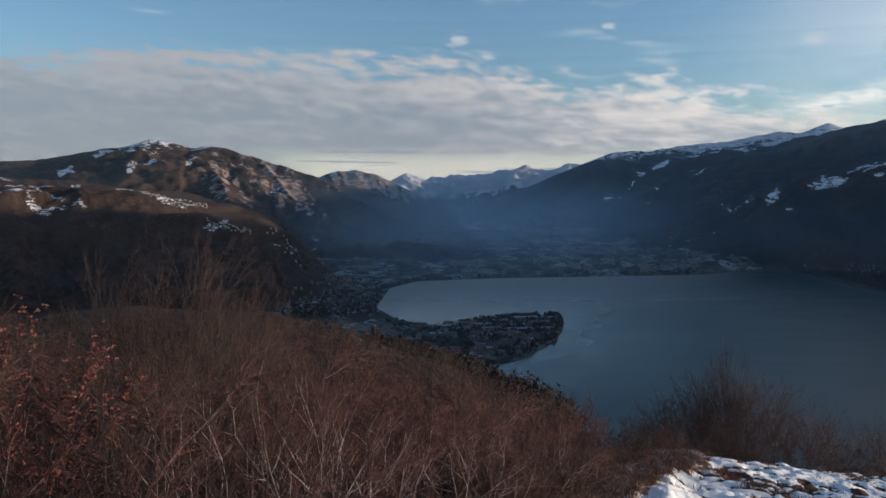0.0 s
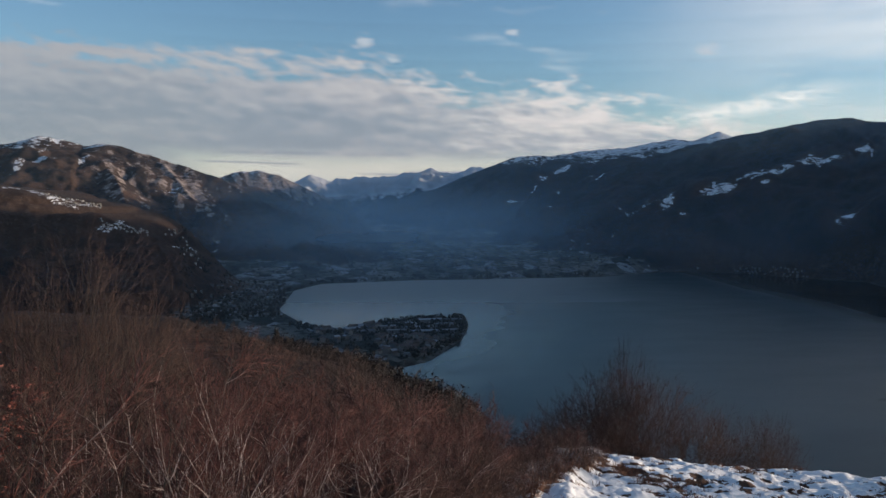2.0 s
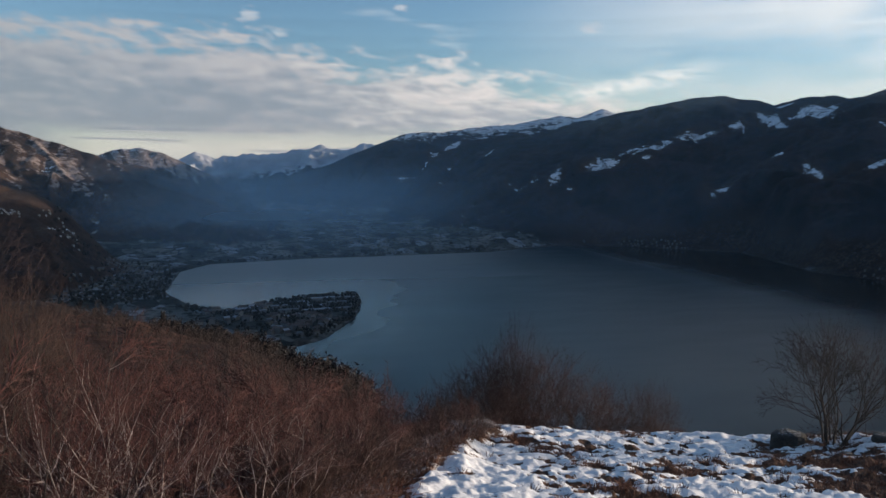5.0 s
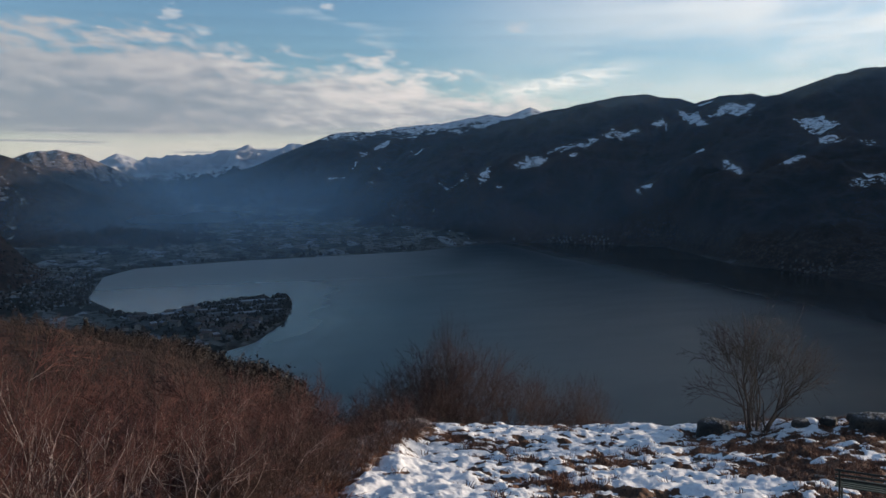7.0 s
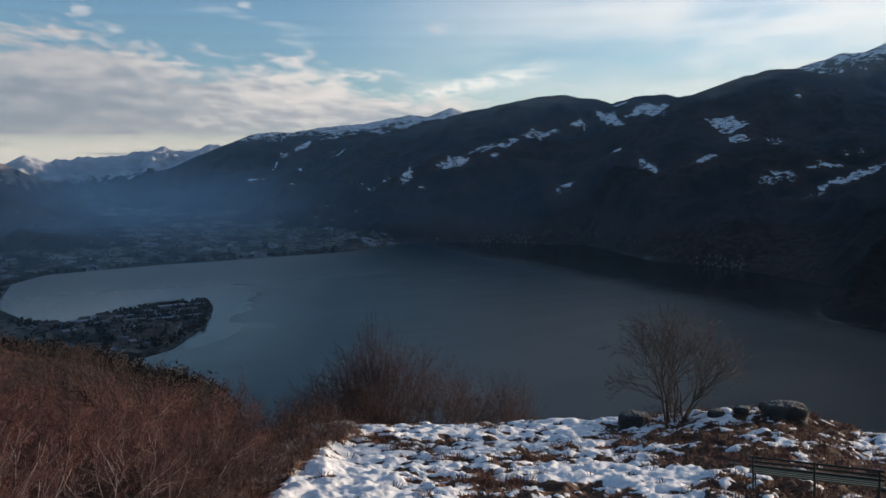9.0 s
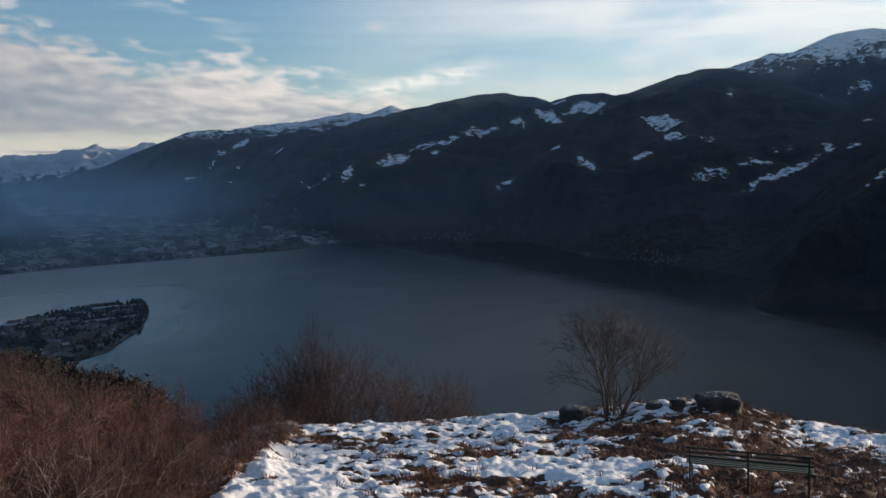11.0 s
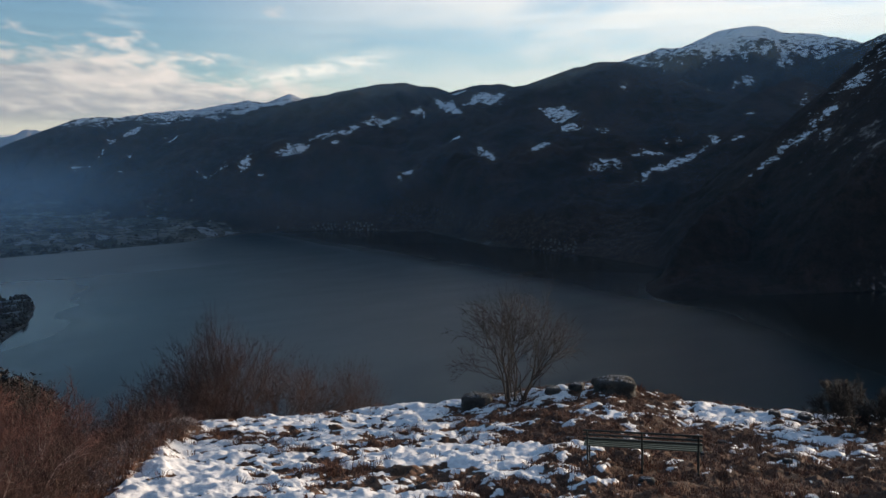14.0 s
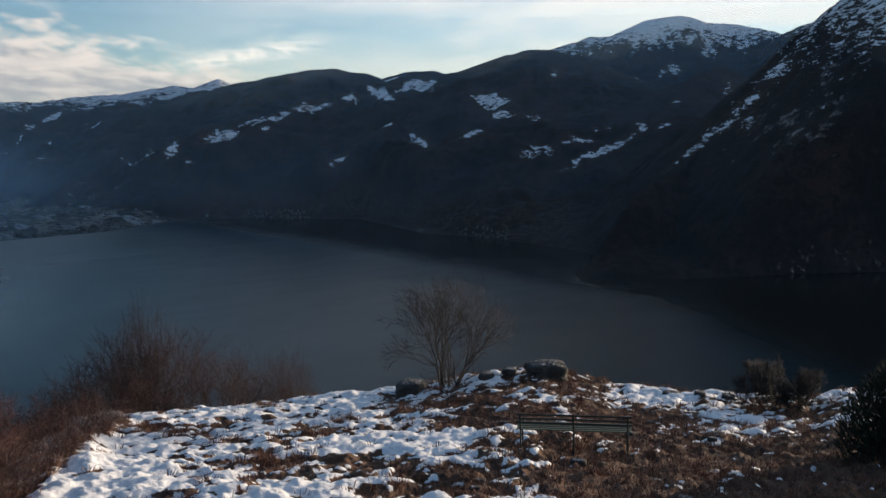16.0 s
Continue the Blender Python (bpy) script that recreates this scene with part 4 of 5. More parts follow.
def bare_shrub(name, label, mats, category="shrub", group="", sides=3, **kw):
    root = tagged(new(name), label, category, group)
    wood, fine = branchy(**kw) if "branches" in kw else wands(**kw) if "limbs" in kw else forking(**kw) if "levels" in kw else shoots(**kw)
    for segs in wood:
        part("stem", link_mesh("stem", *tubes(segs, sides), mats[0]), root)
    tagged(part("crown", link_mesh("crown", *spikes(fine), mats[1]), root), kind="stuff")
    return root


def thicket():
    """The bare thicket on the western flank of the hilltop."""
    group = "thicket shrubs"
    kinds = []
    # close by: long pale crooked wands in a cloud of fine red twigs
    for k in range(3):
        kinds.append(bare_shrub("shrub", "wide bare shrub of pale crooked stems and fine red twigs", (BARK_PALE, BARK_RED), group=group,
                                stems=7, height=3.0, lean=(0.1, 0.85), thick=0.017, limbs=6, twigs=26, twig=0.10, fine_r=0.0032, bend=0.16))
    for k in range(4):
        mats = [(BARK_PALE, BARK_RED), (BARK_BROWN, BARK_RED), (BARK_PALE, BARK_BROWN), (BARK_GREY, BARK_RED)][k]
        label = ["bare red-twigged shrub with pale grey shoots", "dense bare shrub with red twigs", "bare brown shrub with pale grey shoots", "dense bare shrub with red twigs"][k]
        kinds.append(bare_shrub("shrub", label, mats, group=group, stems=6, height=3.0, lean=(0.05, 0.7), thick=0.016, limbs=4, twigs=30, twig=0.12, fine_r=0.0045))
    kinds.append(bare_shrub("shrub", "bare shrub with upright ochre yellow shoots", (BARK_OCHRE, BARK_OCHRE), group=group,
                            stems=14, height=2.7, lean=(0.0, 0.25), thick=0.011, limbs=2, twigs=14, twig=0.10, base=0.6, bend=0.07, up=0.05, wide=0.4))
    # shade inside the thicket, put into this kind as dark bark
    kinds.append(bare_shrub("shrub", "bare shrub with thicket shade put into its dark twigs", (BARK_DARK, BARK_BROWN), group=group,
                            stems=6, height=2.8, lean=(0.05, 0.5), thick=0.016, limbs=4, twigs=26, twig=0.10, fine_r=0.003))
    for k in range(3):
        kinds.append(bare_shrub("shrub", "bare reddish shrub of the lower thicket", [(BARK_BROWN, BARK_RED), (BARK_BROWN, BARK_RED), (BARK_GREY, BARK_RED)][k], group=group,
                                stems=6, height=3.0, lean=(0.05, 0.6), thick=0.016, limbs=4, twigs=20, twig=0.12, fine_r=0.0045, base=0.6))
    used = set()
    spots, tries = [], 0
    while len(spots) < 265 and tries < 9000:
        tries += 1
        b = RNG.uniform(-33, 19)
        r = math.sqrt(RNG.uniform(8.5 ** 2, 44 ** 2)) if RNG.uniform() < 0.75 else RNG.uniform(8.5, 20)
        edge = float(np.interp(b, *zip(*HILL_EDGE)))
        if r < edge + (0.9 if b > 2 else -0.5) or (b > 7 and r < edge + 1.9):
            continue
        x, y = r * math.sin(radians(b)), r * math.cos(radians(b))
        gap = 0.75 + 0.022 * r
        if any((x - u) ** 2 + (y - v) ** 2 < gap * gap for u, v in spots):
            continue
        spots.append((x, y))
    z = ground_at([s[0] for s in spots], [s[1] for s in spots])
    for (x, y), zg in zip(spots, z):
        b, r = math.degrees(math.atan2(x, y)), math.hypot(x, y)
        line = np.interp(b, [-33, -27, -22, -17, -12, 0, 8, 14, 20], [4.8, 5.6, 8.8, 10.2, 10.8, 12.9, 15.0, 15.8, 15.8])
        h = EYE - r * math.tan(radians(line)) - zg
        if h < 0.7:
            continue
        h = min(h, 3.4 if r < 16 else 4.6 if b > -22 else 5.2) * RNG.uniform(0.6, 1.04)
        if r > 22:
            k = int(RNG.integers(9, 12))
        # the shaded near western corner gets mostly the shade-dark kind
        elif b < -10.5 and r < 13.5:
            k = int(RNG.choice([8, 2, 6], p=[0.7, 0.12, 0.18]))
        elif -20 < b < -12 and r < 17:
            k = 7 if RNG.uniform() < 0.6 else 5
        elif r < 14.5:
            k = int(RNG.choice([0, 1, 2, 4], p=[0.3, 0.3, 0.25, 0.15]))
        else:
            k = int(RNG.choice([3, 4, 5, 6], p=[0.35, 0.25, 0.15, 0.25]))
        s = h / 2.75
        m = Matrix.LocRotScale((x, y, zg), Euler((0, 0, RNG.uniform(0, 6.28))), (max(s, 0.6), max(s, 0.6), s))
        if k in used:
            copy_scaled(kinds[k], m)
        else:
            used.add(k)
            kinds[k].matrix_basis = m
    return kinds


def copy_scaled(ob, m):
    """As copy_thing, with the size that m gives."""
    twin = copy_thing(ob, m)
    twin.matrix_basis = m
    return twin


thicket()


def place_thing(ob, b, r, turn=0.0, size=1.0, sink=0.0):
    ob.matrix_basis = Matrix.LocRotScale(at_bearing(b, r, sink), Euler((0, 0, radians(turn))), (size, size, size))
    return ob


def trees():
    # tall bare trees that rise out of the thicket
    t = bare_shrub("tree", "tall slender bare tree with reddish upright twigs", (BARK_DARK, BARK_BROWN), "tree", "bare hillside trees",
                   stems=8, height=7.4, lean=(0.02, 0.24), thick=0.055, levels=9, split=0.38, base=0.5, fine_r=0.0044, up=0.045, shrink=0.84, many=0.2)
    place_thing(t, -17.4, 18.5, 20, 1.0)
    t.scale = (0.8, 0.8, 1.1)
    copy_scaled(t, Matrix.LocRotScale(at_bearing(-12.9, 22), Euler((0, 0, 2.1)), (0.4, 0.4, 0.95)))
    # the shrubs behind the brow of the meadow
    kinds = []
    for stems in (9, 8):
        kinds.append(bare_shrub("shrub", "tall bare brown shrub behind the brow of the hill", (BARK_BROWN, BARK_RUSSET), group="shrubs behind the brow",
                                stems=stems, height=5.2, lean=(0.0, 0.62), thick=0.024, levels=8, split=0.5, base=0.7, fine_r=0.0042, up=0.03, shrink=0.84, many=0.22))
    # bearing, distance, how far below the eye the top stands in degrees, width
    spots = ((21.6, 31.5, 12.2, 0.95), (19.2, 31, 11.8, 0.9), (23.2, 32.5, 13.6, 0.85), (27.8, 33, 13.7, 0.5), (16.8, 31, 12.6, 0.7), (28.8, 33.5, 15.8, 0.7),
             (14.6, 29, 14.6, 1.0), (17.2, 29.5, 14.2, 1.0), (13.0, 27, 15.2, 1.0), (18.9, 31.5, 9.9, 0.3), (25.6, 33, 16.2, 0.9))
    for n, (b, r, drop, w) in enumerate(spots):
        x, y, z = at_bearing(b, r)
        h = (EYE - r * math.tan(radians(drop)) - z) / 4.5
        m = Matrix.LocRotScale((x, y, z), Euler((0, 0, 1.3 * n)), (h * w, h * w, h))
        if n < 2:
            kinds[n].matrix_basis = m
        else:
            copy_scaled(kinds[n % 2], m)
    # the many-stemmed tree by the boulders
    t = bare_shrub("tree", "small many-stemmed bare tree beside the boulders", (BARK_DARK, BARK_DARK), "tree", sides=5,
                   stems=8, height=3.5, lean=(0.03, 0.66), thick=0.04, levels=8, split=0.5, base=0.25, fine_r=0.0034, up=0.02, many=0.34, shrink=0.83)
    place_thing(t, 39.3, 24.3)
    t.matrix_basis = t.matrix_basis @ Matrix.Rotation(radians(3), 4, (math.sin(radians(39.3)), math.cos(radians(39.3)), 0)) @ Matrix.Diagonal((0.98, 0.98, 1.2, 1))
    # low scrub along the western lip of the meadow
    low = [bare_shrub("shrub", "low bare brown shrub on the lip of the meadow", (BARK_BROWN, BARK_RUSSET), group="shrubs on the lip",
                      stems=9, height=0.9, lean=(0.1, 1.0), thick=0.008, branches=7, twigs=6, base=0.25, up=0.04, fine_r=0.003) for _ in range(2)]
    for n in range(110):
        b = 2.5 + 13.5 * (n + RNG.uniform()) / 110
        r = float(np.interp(b, *zip(*HILL_EDGE))) + RNG.uniform(1.2, 3.6)
        h = RNG.uniform(0.7, 1.5)
        m = Matrix.LocRotScale(at_bearing(b, r), Euler((0, 0, 1.7 * n)), (h * 1.1, h * 1.1, h))
        if n < 2:
            low[n].matrix_basis = m
        else:
            copy_scaled(low[n % 2], m)
    # rust-leaved young beech
    t = bare_shrub("young_beech", "young beech still holding rust-orange leaves", (BARK_GREY, BARK_BROWN), "tree", stems=7, height=3.4, lean=(0.0, 0.5), thick=0.02, branches=8, twigs=6, base=0.3)
    place_thing(t, -27.0, 10.4, 0, 0.8)
    tw = [c for c in t.children if c.name.startswith("crown")][0].data
    co = np.array([v.co[:] for v in tw.vertices])
    pick = co[RNG.choice(len(co), 9500)]
    pick = pick[pick[:, 2] > 0.5]
    verts, faces = [], []
    for p in pick:
        a, s = RNG.uniform(0, 6.28), RNG.uniform(0.017, 0.034)
        e1 = np.array([math.cos(a), math.sin(a), RNG.normal(-0.3, 0.4)])
        e1 /= np.linalg.norm(e1)
        e2 = np.cross(e1, RNG.normal(0, 1, 3))
        e2 /= np.linalg.norm(e2)
        e3 = np.cross(e1, e2) * s * 0.3
        n = len(verts)
        verts += [tuple(p), tuple(p + e1 * s + e2 * s * 0.55 + e3), tuple(p + e1 * s * 2.1), tuple(p + e1 * s - e2 * s * 0.55 + e3)]
        faces += [(n, n + 1, n + 2), (n, n + 2, n + 3)]
    tagged(part("foliage", link_mesh("foliage", verts, faces, LEAF_RUST, False), t, "rust-orange withered leaves"), kind="stuff")


trees()

# ---- hilltop: bench, boulders, evergreen, tufts ----
IRON = plain_material("dark_green_iron", (0.030, 0.034, 0.026), 0.55, 0.3, 20.0)
SLAT = plain_material("weathered_green_slat", (0.10, 0.11, 0.075), 0.7, 0.3, 9.0)


def box_mesh(name, size, mat, bevel=0.006):
    bm = bmesh.new()
    bmesh.ops.create_cube(bm, size=1)
    bmesh.ops.scale(bm, vec=size, verts=bm.verts)
    if bevel:
        bmesh.ops.bevel(bm, geom=bm.edges[:], offset=bevel, segments=1, affect="EDGES")
    me = bpy.data.meshes.new(name)
    bm.to_mesh(me)
    bm.free()
    me.materials.append(mat)
    return me


def rod_mesh(name, points, radius, mat, sides=6):
    segs = [(np.array(p, float), np.array(q, float), radius, radius) for p, q in zip(points[:-1], points[1:])]
    return link_mesh(name, *tubes(segs, sides), mat)


def make_bench():
    """An old slatted iron bench that looks out over the lake."""
    root = tagged(new("bench"), "old slatted park bench with three dark iron frames", "bench")
    length = 2.04
    rail = box_mesh("back_slat", (length, 0.022, 0.034), IRON)
    seat = box_mesh("seat_slat", (length, 0.05, 0.022), SLAT)
    for z, y in ((0.72, -0.235), (0.64, -0.215), (0.56, -0.195)):
        o = part("back_slat", rail, root)
        o.location = (0, y, z)
    for k in range(5):
        o = part("seat_slat", seat, root, "weathered pale slat" if k == 0 else "")
        o.location = (0, -0.15 + 0.078 * k, 0.425 + 0.006 * k)
    for x in (-0.95, 0.0, 0.95):
        frame_part = part("iron_frame", rod_mesh("iron_frame", [(x, -0.24, 0.735), (x, -0.18, 0.44), (x, -0.21, -0.25)], 0.019, IRON), root)
        part("front_leg", rod_mesh("front_leg", [(x, -0.18, 0.40), (x, 0.18, 0.405), (x, 0.22, -0.25)], 0.017, IRON), frame_part)
    b, r = 48.1, 14.9
    root.matrix_basis = Matrix.LocRotScale(at_bearing(b, r, 0.0), Euler((0, radians(-1.2), radians(-b - 1.5))), None)
    return root


make_bench()


def make_stone_material():
    mat, add = material("lichened_limestone")
    pos = place(add)
    a, b = fog_noise(add, pos, 2.2, 5, 0.6), fog_noise(add, pos, 13.0, 5, 0.7)
    col = blend(add, step(add, a, 0.35, 0.65), (0.028, 0.026, 0.022, 1), (0.07, 0.064, 0.055, 1))
    col = blend(add, step(add, b, 0.5, 0.68), col, (0.02, 0.02, 0.018, 1))
    up = add("ShaderNodeSeparateXYZ", (), i0=add("ShaderNodeNewGeometry").outputs["Normal"]).outputs[2]
    frost = step(add, maths(add, "ADD", up, maths(add, "MULTIPLY", maths(add, "SUBTRACT", b, 0.5), 1.2)), 0.95, 1.2, 0.0, 0.6)
    col = blend(add, frost, col, (0.62, 0.64, 0.68, 1))
    return finish(mat, add, col, 0.9, b, 0.9, 0.04)


STONE = make_stone_material()


def make_boulder(b, r, size, label, seed, sink=0.1, cleft=0.0, name="boulder"):
    """A weathered block: a squared-off ball broken up by noise, with clefts down its face."""
    bm = bmesh.new()
    bmesh.ops.create_icosphere(bm, subdivisions=4, radius=1)
    for v in bm.verts:
        c = v.co
        k = 1.0 / (abs(c.x) ** 4 + abs(c.y) ** 4 + abs(c.z) ** 4) ** 0.25
        c *= k
        n = noise.fractal(c * 1.6 + Vector((seed, 0, 0)), 0.8, 2.0, 5)
        groove = max(0.0, 0.35 - abs(math.sin(c.x * 4.2 + seed))) * cleft
        v.co = Vector((c.x * (1 + 0.14 * n), c.y * (1 + 0.14 * n) + groove * (0.5 if c.y < 0 else 0), c.z * (1 + 0.10 * n) - groove * 0.25))
    bmesh.ops.scale(bm, vec=[s / 2 for s in size], verts=bm.verts)
    me = bpy.data.meshes.new(name)
    bm.to_mesh(me)
    bm.free()
    me.materials.append(STONE)
    me.shade_smooth()
    ob = tagged(new(name, me), label, "rock")
    x, y, z = at_bearing(b, r)
    ob.matrix_basis = Matrix.LocRotScale((x, y, z + size[2] / 2 - sink), Euler((0, 0, radians(-b + 6 * seed % 20 - 10))), None)
    return ob


make_boulder(46.1, 24.4, (1.22, 0.95, 0.7), "large dark boulder with clefts and a frosted top", 3.0, 0.3, 1.0)
make_boulder(36.7, 24.4, (0.85, 0.8, 0.6), "dark round boulder flecked with snow", 7.0, 0.28)
make_boulder(43.6, 24.6, (0.4, 0.4, 0.24), "small grey frosted stone on the brow", 11.0, 0.08)
make_boulder(42.0, 24.4, (0.45, 0.5, 0.34), "small dark mossy stone on the brow", 13.0, 0.1)
make_boulder(54.6, 23.6, (0.5, 0.4, 0.22), "low grey stone in the grass", 17.0, 0.12)
make_boulder(58.2, 23.4, (0.34, 0.4, 0.2), "low frosted stone in the grass", 19.0, 0.1)
make_boulder(56.4, 23.5, (0.3, 0.3, 0.16), "small stone in dry grass", 23.0, 0.08)
for _k in range(16):
    _b, _r = float(RNG.uniform(40, 66)), float(RNG.uniform(11.5, 22.5))
    _s = float(RNG.uniform(0.08, 0.22))
    make_boulder(_b, _r, (_s * 1.4, _s, _s * 0.7), "small grey stone lying in the grass", 30.0 + _k, _s * 0.2, 0.0, "stone")


def make_juniper(b, r, height, width, label):
    """A dense evergreen: a stem and hundreds of upright needle sprays."""
    root = tagged(new("juniper"), label, "evergreen shrub")
    stem, _ = shoots(stems=8, height=height * 0.9, spread=0.3, thick=0.03, twigs=0, twig_len=0.3, base=0.2)
    for one in stem:
        part("stem", link_mesh("stem", *tubes(one, 5), BARK_DARK), root)
    segs = []
    for _ in range(11000):
        a, q, h = RNG.uniform(0, 6.283), math.sqrt(RNG.uniform(0.15, 1)), RNG.uniform(0, 1)
        wide = width / 2 * (1 - 0.75 * h ** 1.8) * (0.85 + 0.3 * math.sin(3 * a + 5 * h))
        p = np.array([math.cos(a) * wide * q, math.sin(a) * wide * q, h * height * 0.88])
        d = np.array([math.cos(a) * 0.55, math.sin(a) * 0.55, 1.0]) + RNG.normal(0, 0.3, 3)
        d /= np.linalg.norm(d)
        size = RNG.uniform(0.06, 0.15)
        segs.append((p, p + d * size, 0.018, 0.003))
        for _ in range(2):
            e = d + RNG.normal(0, 0.5, 3)
            o = p + d * size * RNG.uniform(0.1, 0.6)
            segs.append((o, o + e / np.linalg.norm(e) * size * 0.6, 0.011, 0.002))
    tagged(part("foliage", link_mesh("foliage", *spikes(segs), NEEDLE, False), root), kind="stuff")
    root.matrix_basis = Matrix.Translation(at_bearing(b, r))
    return root


make_juniper(69.0, 16.6, 2.15, 2.3, "dense dark green juniper at the edge of the meadow")
# shrub against the sun: its backlit darkness is put into the bark colour
BARK_BACKLIT = bark_material("backlit_dark_twigs", (0.006, 0.005, 0.004), (0.022, 0.016, 0.013))
_t = bare_shrub("shrub", "low bare shrub on the brow, darkened as if backlit", (BARK_BACKLIT, BARK_BACKLIT), stems=16, height=1.3, lean=(0.05, 0.75), thick=0.012, limbs=8, twigs=44, twig=0.14, base=0.6, fine_r=0.005, limb=0.7, wide=1.0)
place_thing(_t, 61.4, 22.2)
_t = bare_shrub("shrub", "low brown shrub at the foot of the bare tree", (BARK_DARK, BARK_RUSSET), stems=24, height=0.6, spread=0.6, thick=0.008, twigs=9, twig_len=0.25, base=0.5, subtwigs=1, fork=0.8)
place_thing(_t, 38.6, 24.2)
copy_scaled(_t, Matrix.LocRotScale(at_bearing(40.9, 24.2), Euler((0, 0, 2.0)), (1.1, 1.1, 0.8)))


def make_grass():
    """Dry grass in tufts wherever the snow leaves the meadow bare."""
    n = 20000
    b = RNG.uniform(7, 72, n)
    r = np.sqrt(RNG.uniform(9.5 ** 2, 26.5 ** 2, n))
    x, y = r * np.sin(np.radians(b)), r * np.cos(np.radians(b))
    snow, _ = meadow_relief(x, y)
    clump = fbm(x / 1.1, y / 1.1, 3, 140)
    keep = (snow < 0.25) & (clump > np.where(b > 38, -0.4, -0.12)) & ((b > 36) | (b < 14) | (clump > 0.05))
    x, y, clump = x[keep][:5600], y[keep][:5600], clump[keep][:5600]
    # a fringe of longer grass along the western lip
    fb = RNG.uniform(4.0, 16.5, 420)
    fr = np.interp(fb, *zip(*HILL_EDGE)) + RNG.uniform(-0.9, 1.6, 420)
    fx, fy = fr * np.sin(np.radians(fb)), fr * np.cos(np.radians(fb))
    x, y, clump = np.concatenate([x, fx]), np.concatenate([y, fy]), np.concatenate([clump, np.full(420, 0.75)])
    z = ground_at(x, y)
    verts, faces = [], []
    for px, py, pz, c in zip(x, y, z, clump):
        size = RNG.uniform(0.06, 0.12) + 0.18 * max(0, c)
        wide = RNG.uniform(0.07, 0.15) + 0.2 * max(0, c)
        for _ in range(18):
            a, q = RNG.uniform(0, 6.283), math.sqrt(RNG.uniform())
            o = np.array([px + wide * q * math.cos(a), py + wide * q * math.sin(a), pz - 0.02])
            out = np.array([math.cos(a), math.sin(a), 0]) * (0.25 + 0.9 * q) + RNG.normal(0, 0.25, 3) * (1, 1, 0)
            h = size * RNG.uniform(0.6, 1.2)
            side = np.array([-math.sin(a), math.cos(a), 0]) * 0.006
            m = o + out * h * 0.4 + np.array([0, 0, h * 0.75])
            t = o + out * h * 1.0 + np.array([0, 0, h * 0.7])
            k = len(verts)
            verts += [tuple(o - side), tuple(o + side), tuple(m + side * 0.7), tuple(m - side * 0.7), tuple(t)]
            faces += [(k, k + 1, k + 2, k + 3), (k + 3, k + 2, k + 4)]
    me = link_mesh("dry_grass", verts, faces, bark_material("dry_winter_grass", (0.055, 0.022, 0.014), (0.23, 0.10, 0.054)), False)
    return tagged(new("dry_grass", me), "tufts of brown dry winter grass between the snow", "grass", kind="stuff")


make_grass()


def make_frosted_grass():
    """Long bent grass, white with rime, that hangs over the western lip."""
    b = RNG.uniform(3.5, 17.5, 1500)
    r = np.interp(b, *zip(*HILL_EDGE)) + RNG.uniform(-0.5, 2.0, 1500)
    x, y = r * np.sin(np.radians(b)), r * np.cos(np.radians(b))
    verts, faces = [], []
    for px, py, pz in zip(x, y, ground_at(x, y)):
        for _ in range(9):
            a = RNG.normal(3.4, 0.7)
            o = np.array([px, py, pz - 0.02]) + RNG.normal(0, 0.07, 3) * (1, 1, 0)
            way, h = np.array([math.cos(a), math.sin(a), 0]), RNG.uniform(0.15, 0.4)
            side = np.array([-math.sin(a), math.cos(a), 0]) * 0.005
            m, t = o + way * h * 0.45 + np.array([0, 0, h * 0.55]), o + way * h * 1.1 + np.array([0, 0, h * 0.35])
            k = len(verts)
            verts += [tuple(o - side), tuple(o + side), tuple(m + side), tuple(m - side), tuple(t)]
            faces += [(k, k + 1, k + 2, k + 3), (k + 3, k + 2, k + 4)]
    me = link_mesh("frosted_grass", verts, faces, bark_material("rimed_grass", (0.09, 0.06, 0.048), (0.42, 0.37, 0.35)), False)
    return tagged(new("frosted_grass", me), "long bent grass white with rime along the lip", "grass", kind="stuff")


make_frosted_grass()

# ---- woods on the shoulder of the hill ----


def make_hillside_wood():
    n = 1300
    b = RNG.uniform(-34, 15, n)
    r = np.exp(RNG.uniform(np.log(50), np.log(240), n))
    x, y = r * np.sin(np.radians(b)), r * np.cos(np.radians(b))
    z = ground_at(x, y)
    models = []
    for _ in range(6):
        wood, fine = shoots(stems=4, height=1.0, spread=0.4, thick=0.012, twigs=6, twig_len=0.3, base=0.16, subtwigs=0, upward=0.05, steps=3, fork=1.0)
        both = []
        for k in (0.8, 2.0):
            v, f = spikes([(p, q, k * max(min(a, 0.009), 0.006) * 1.3, 0) for p, q, a, c in sum(wood, []) + fine])
            both.append((np.array(v), np.array(f)))
        models.append(both)
    verts, faces, count = [], [], 0
    for k in range(n):
        v, f = models[k % 6][1 if r[k] > 130 else 0]
        h = RNG.uniform(2.5, 4.6) * (0.8 + 0.5 * min(1, r[k] / 250))
        c, s = math.cos(k), math.sin(k)
        verts.append(np.stack([(v[:, 0] * c - v[:, 1] * s) * h + x[k], (v[:, 0] * s + v[:, 1] * c) * h + y[k], v[:, 2] * h + z[k]], 1))
        faces.append(f + count)
        count += len(v)
    me = link_mesh("hillside_wood", np.concatenate(verts).tolist(), np.concatenate(faces).tolist(), bark_material("dull_brown_wood", (0.014, 0.009, 0.007), (0.05, 0.027, 0.019)))
    return tagged(new("hillside_wood", me), "bare russet wood covering the long hillside", "woodland", kind="stuff")


make_hillside_wood()


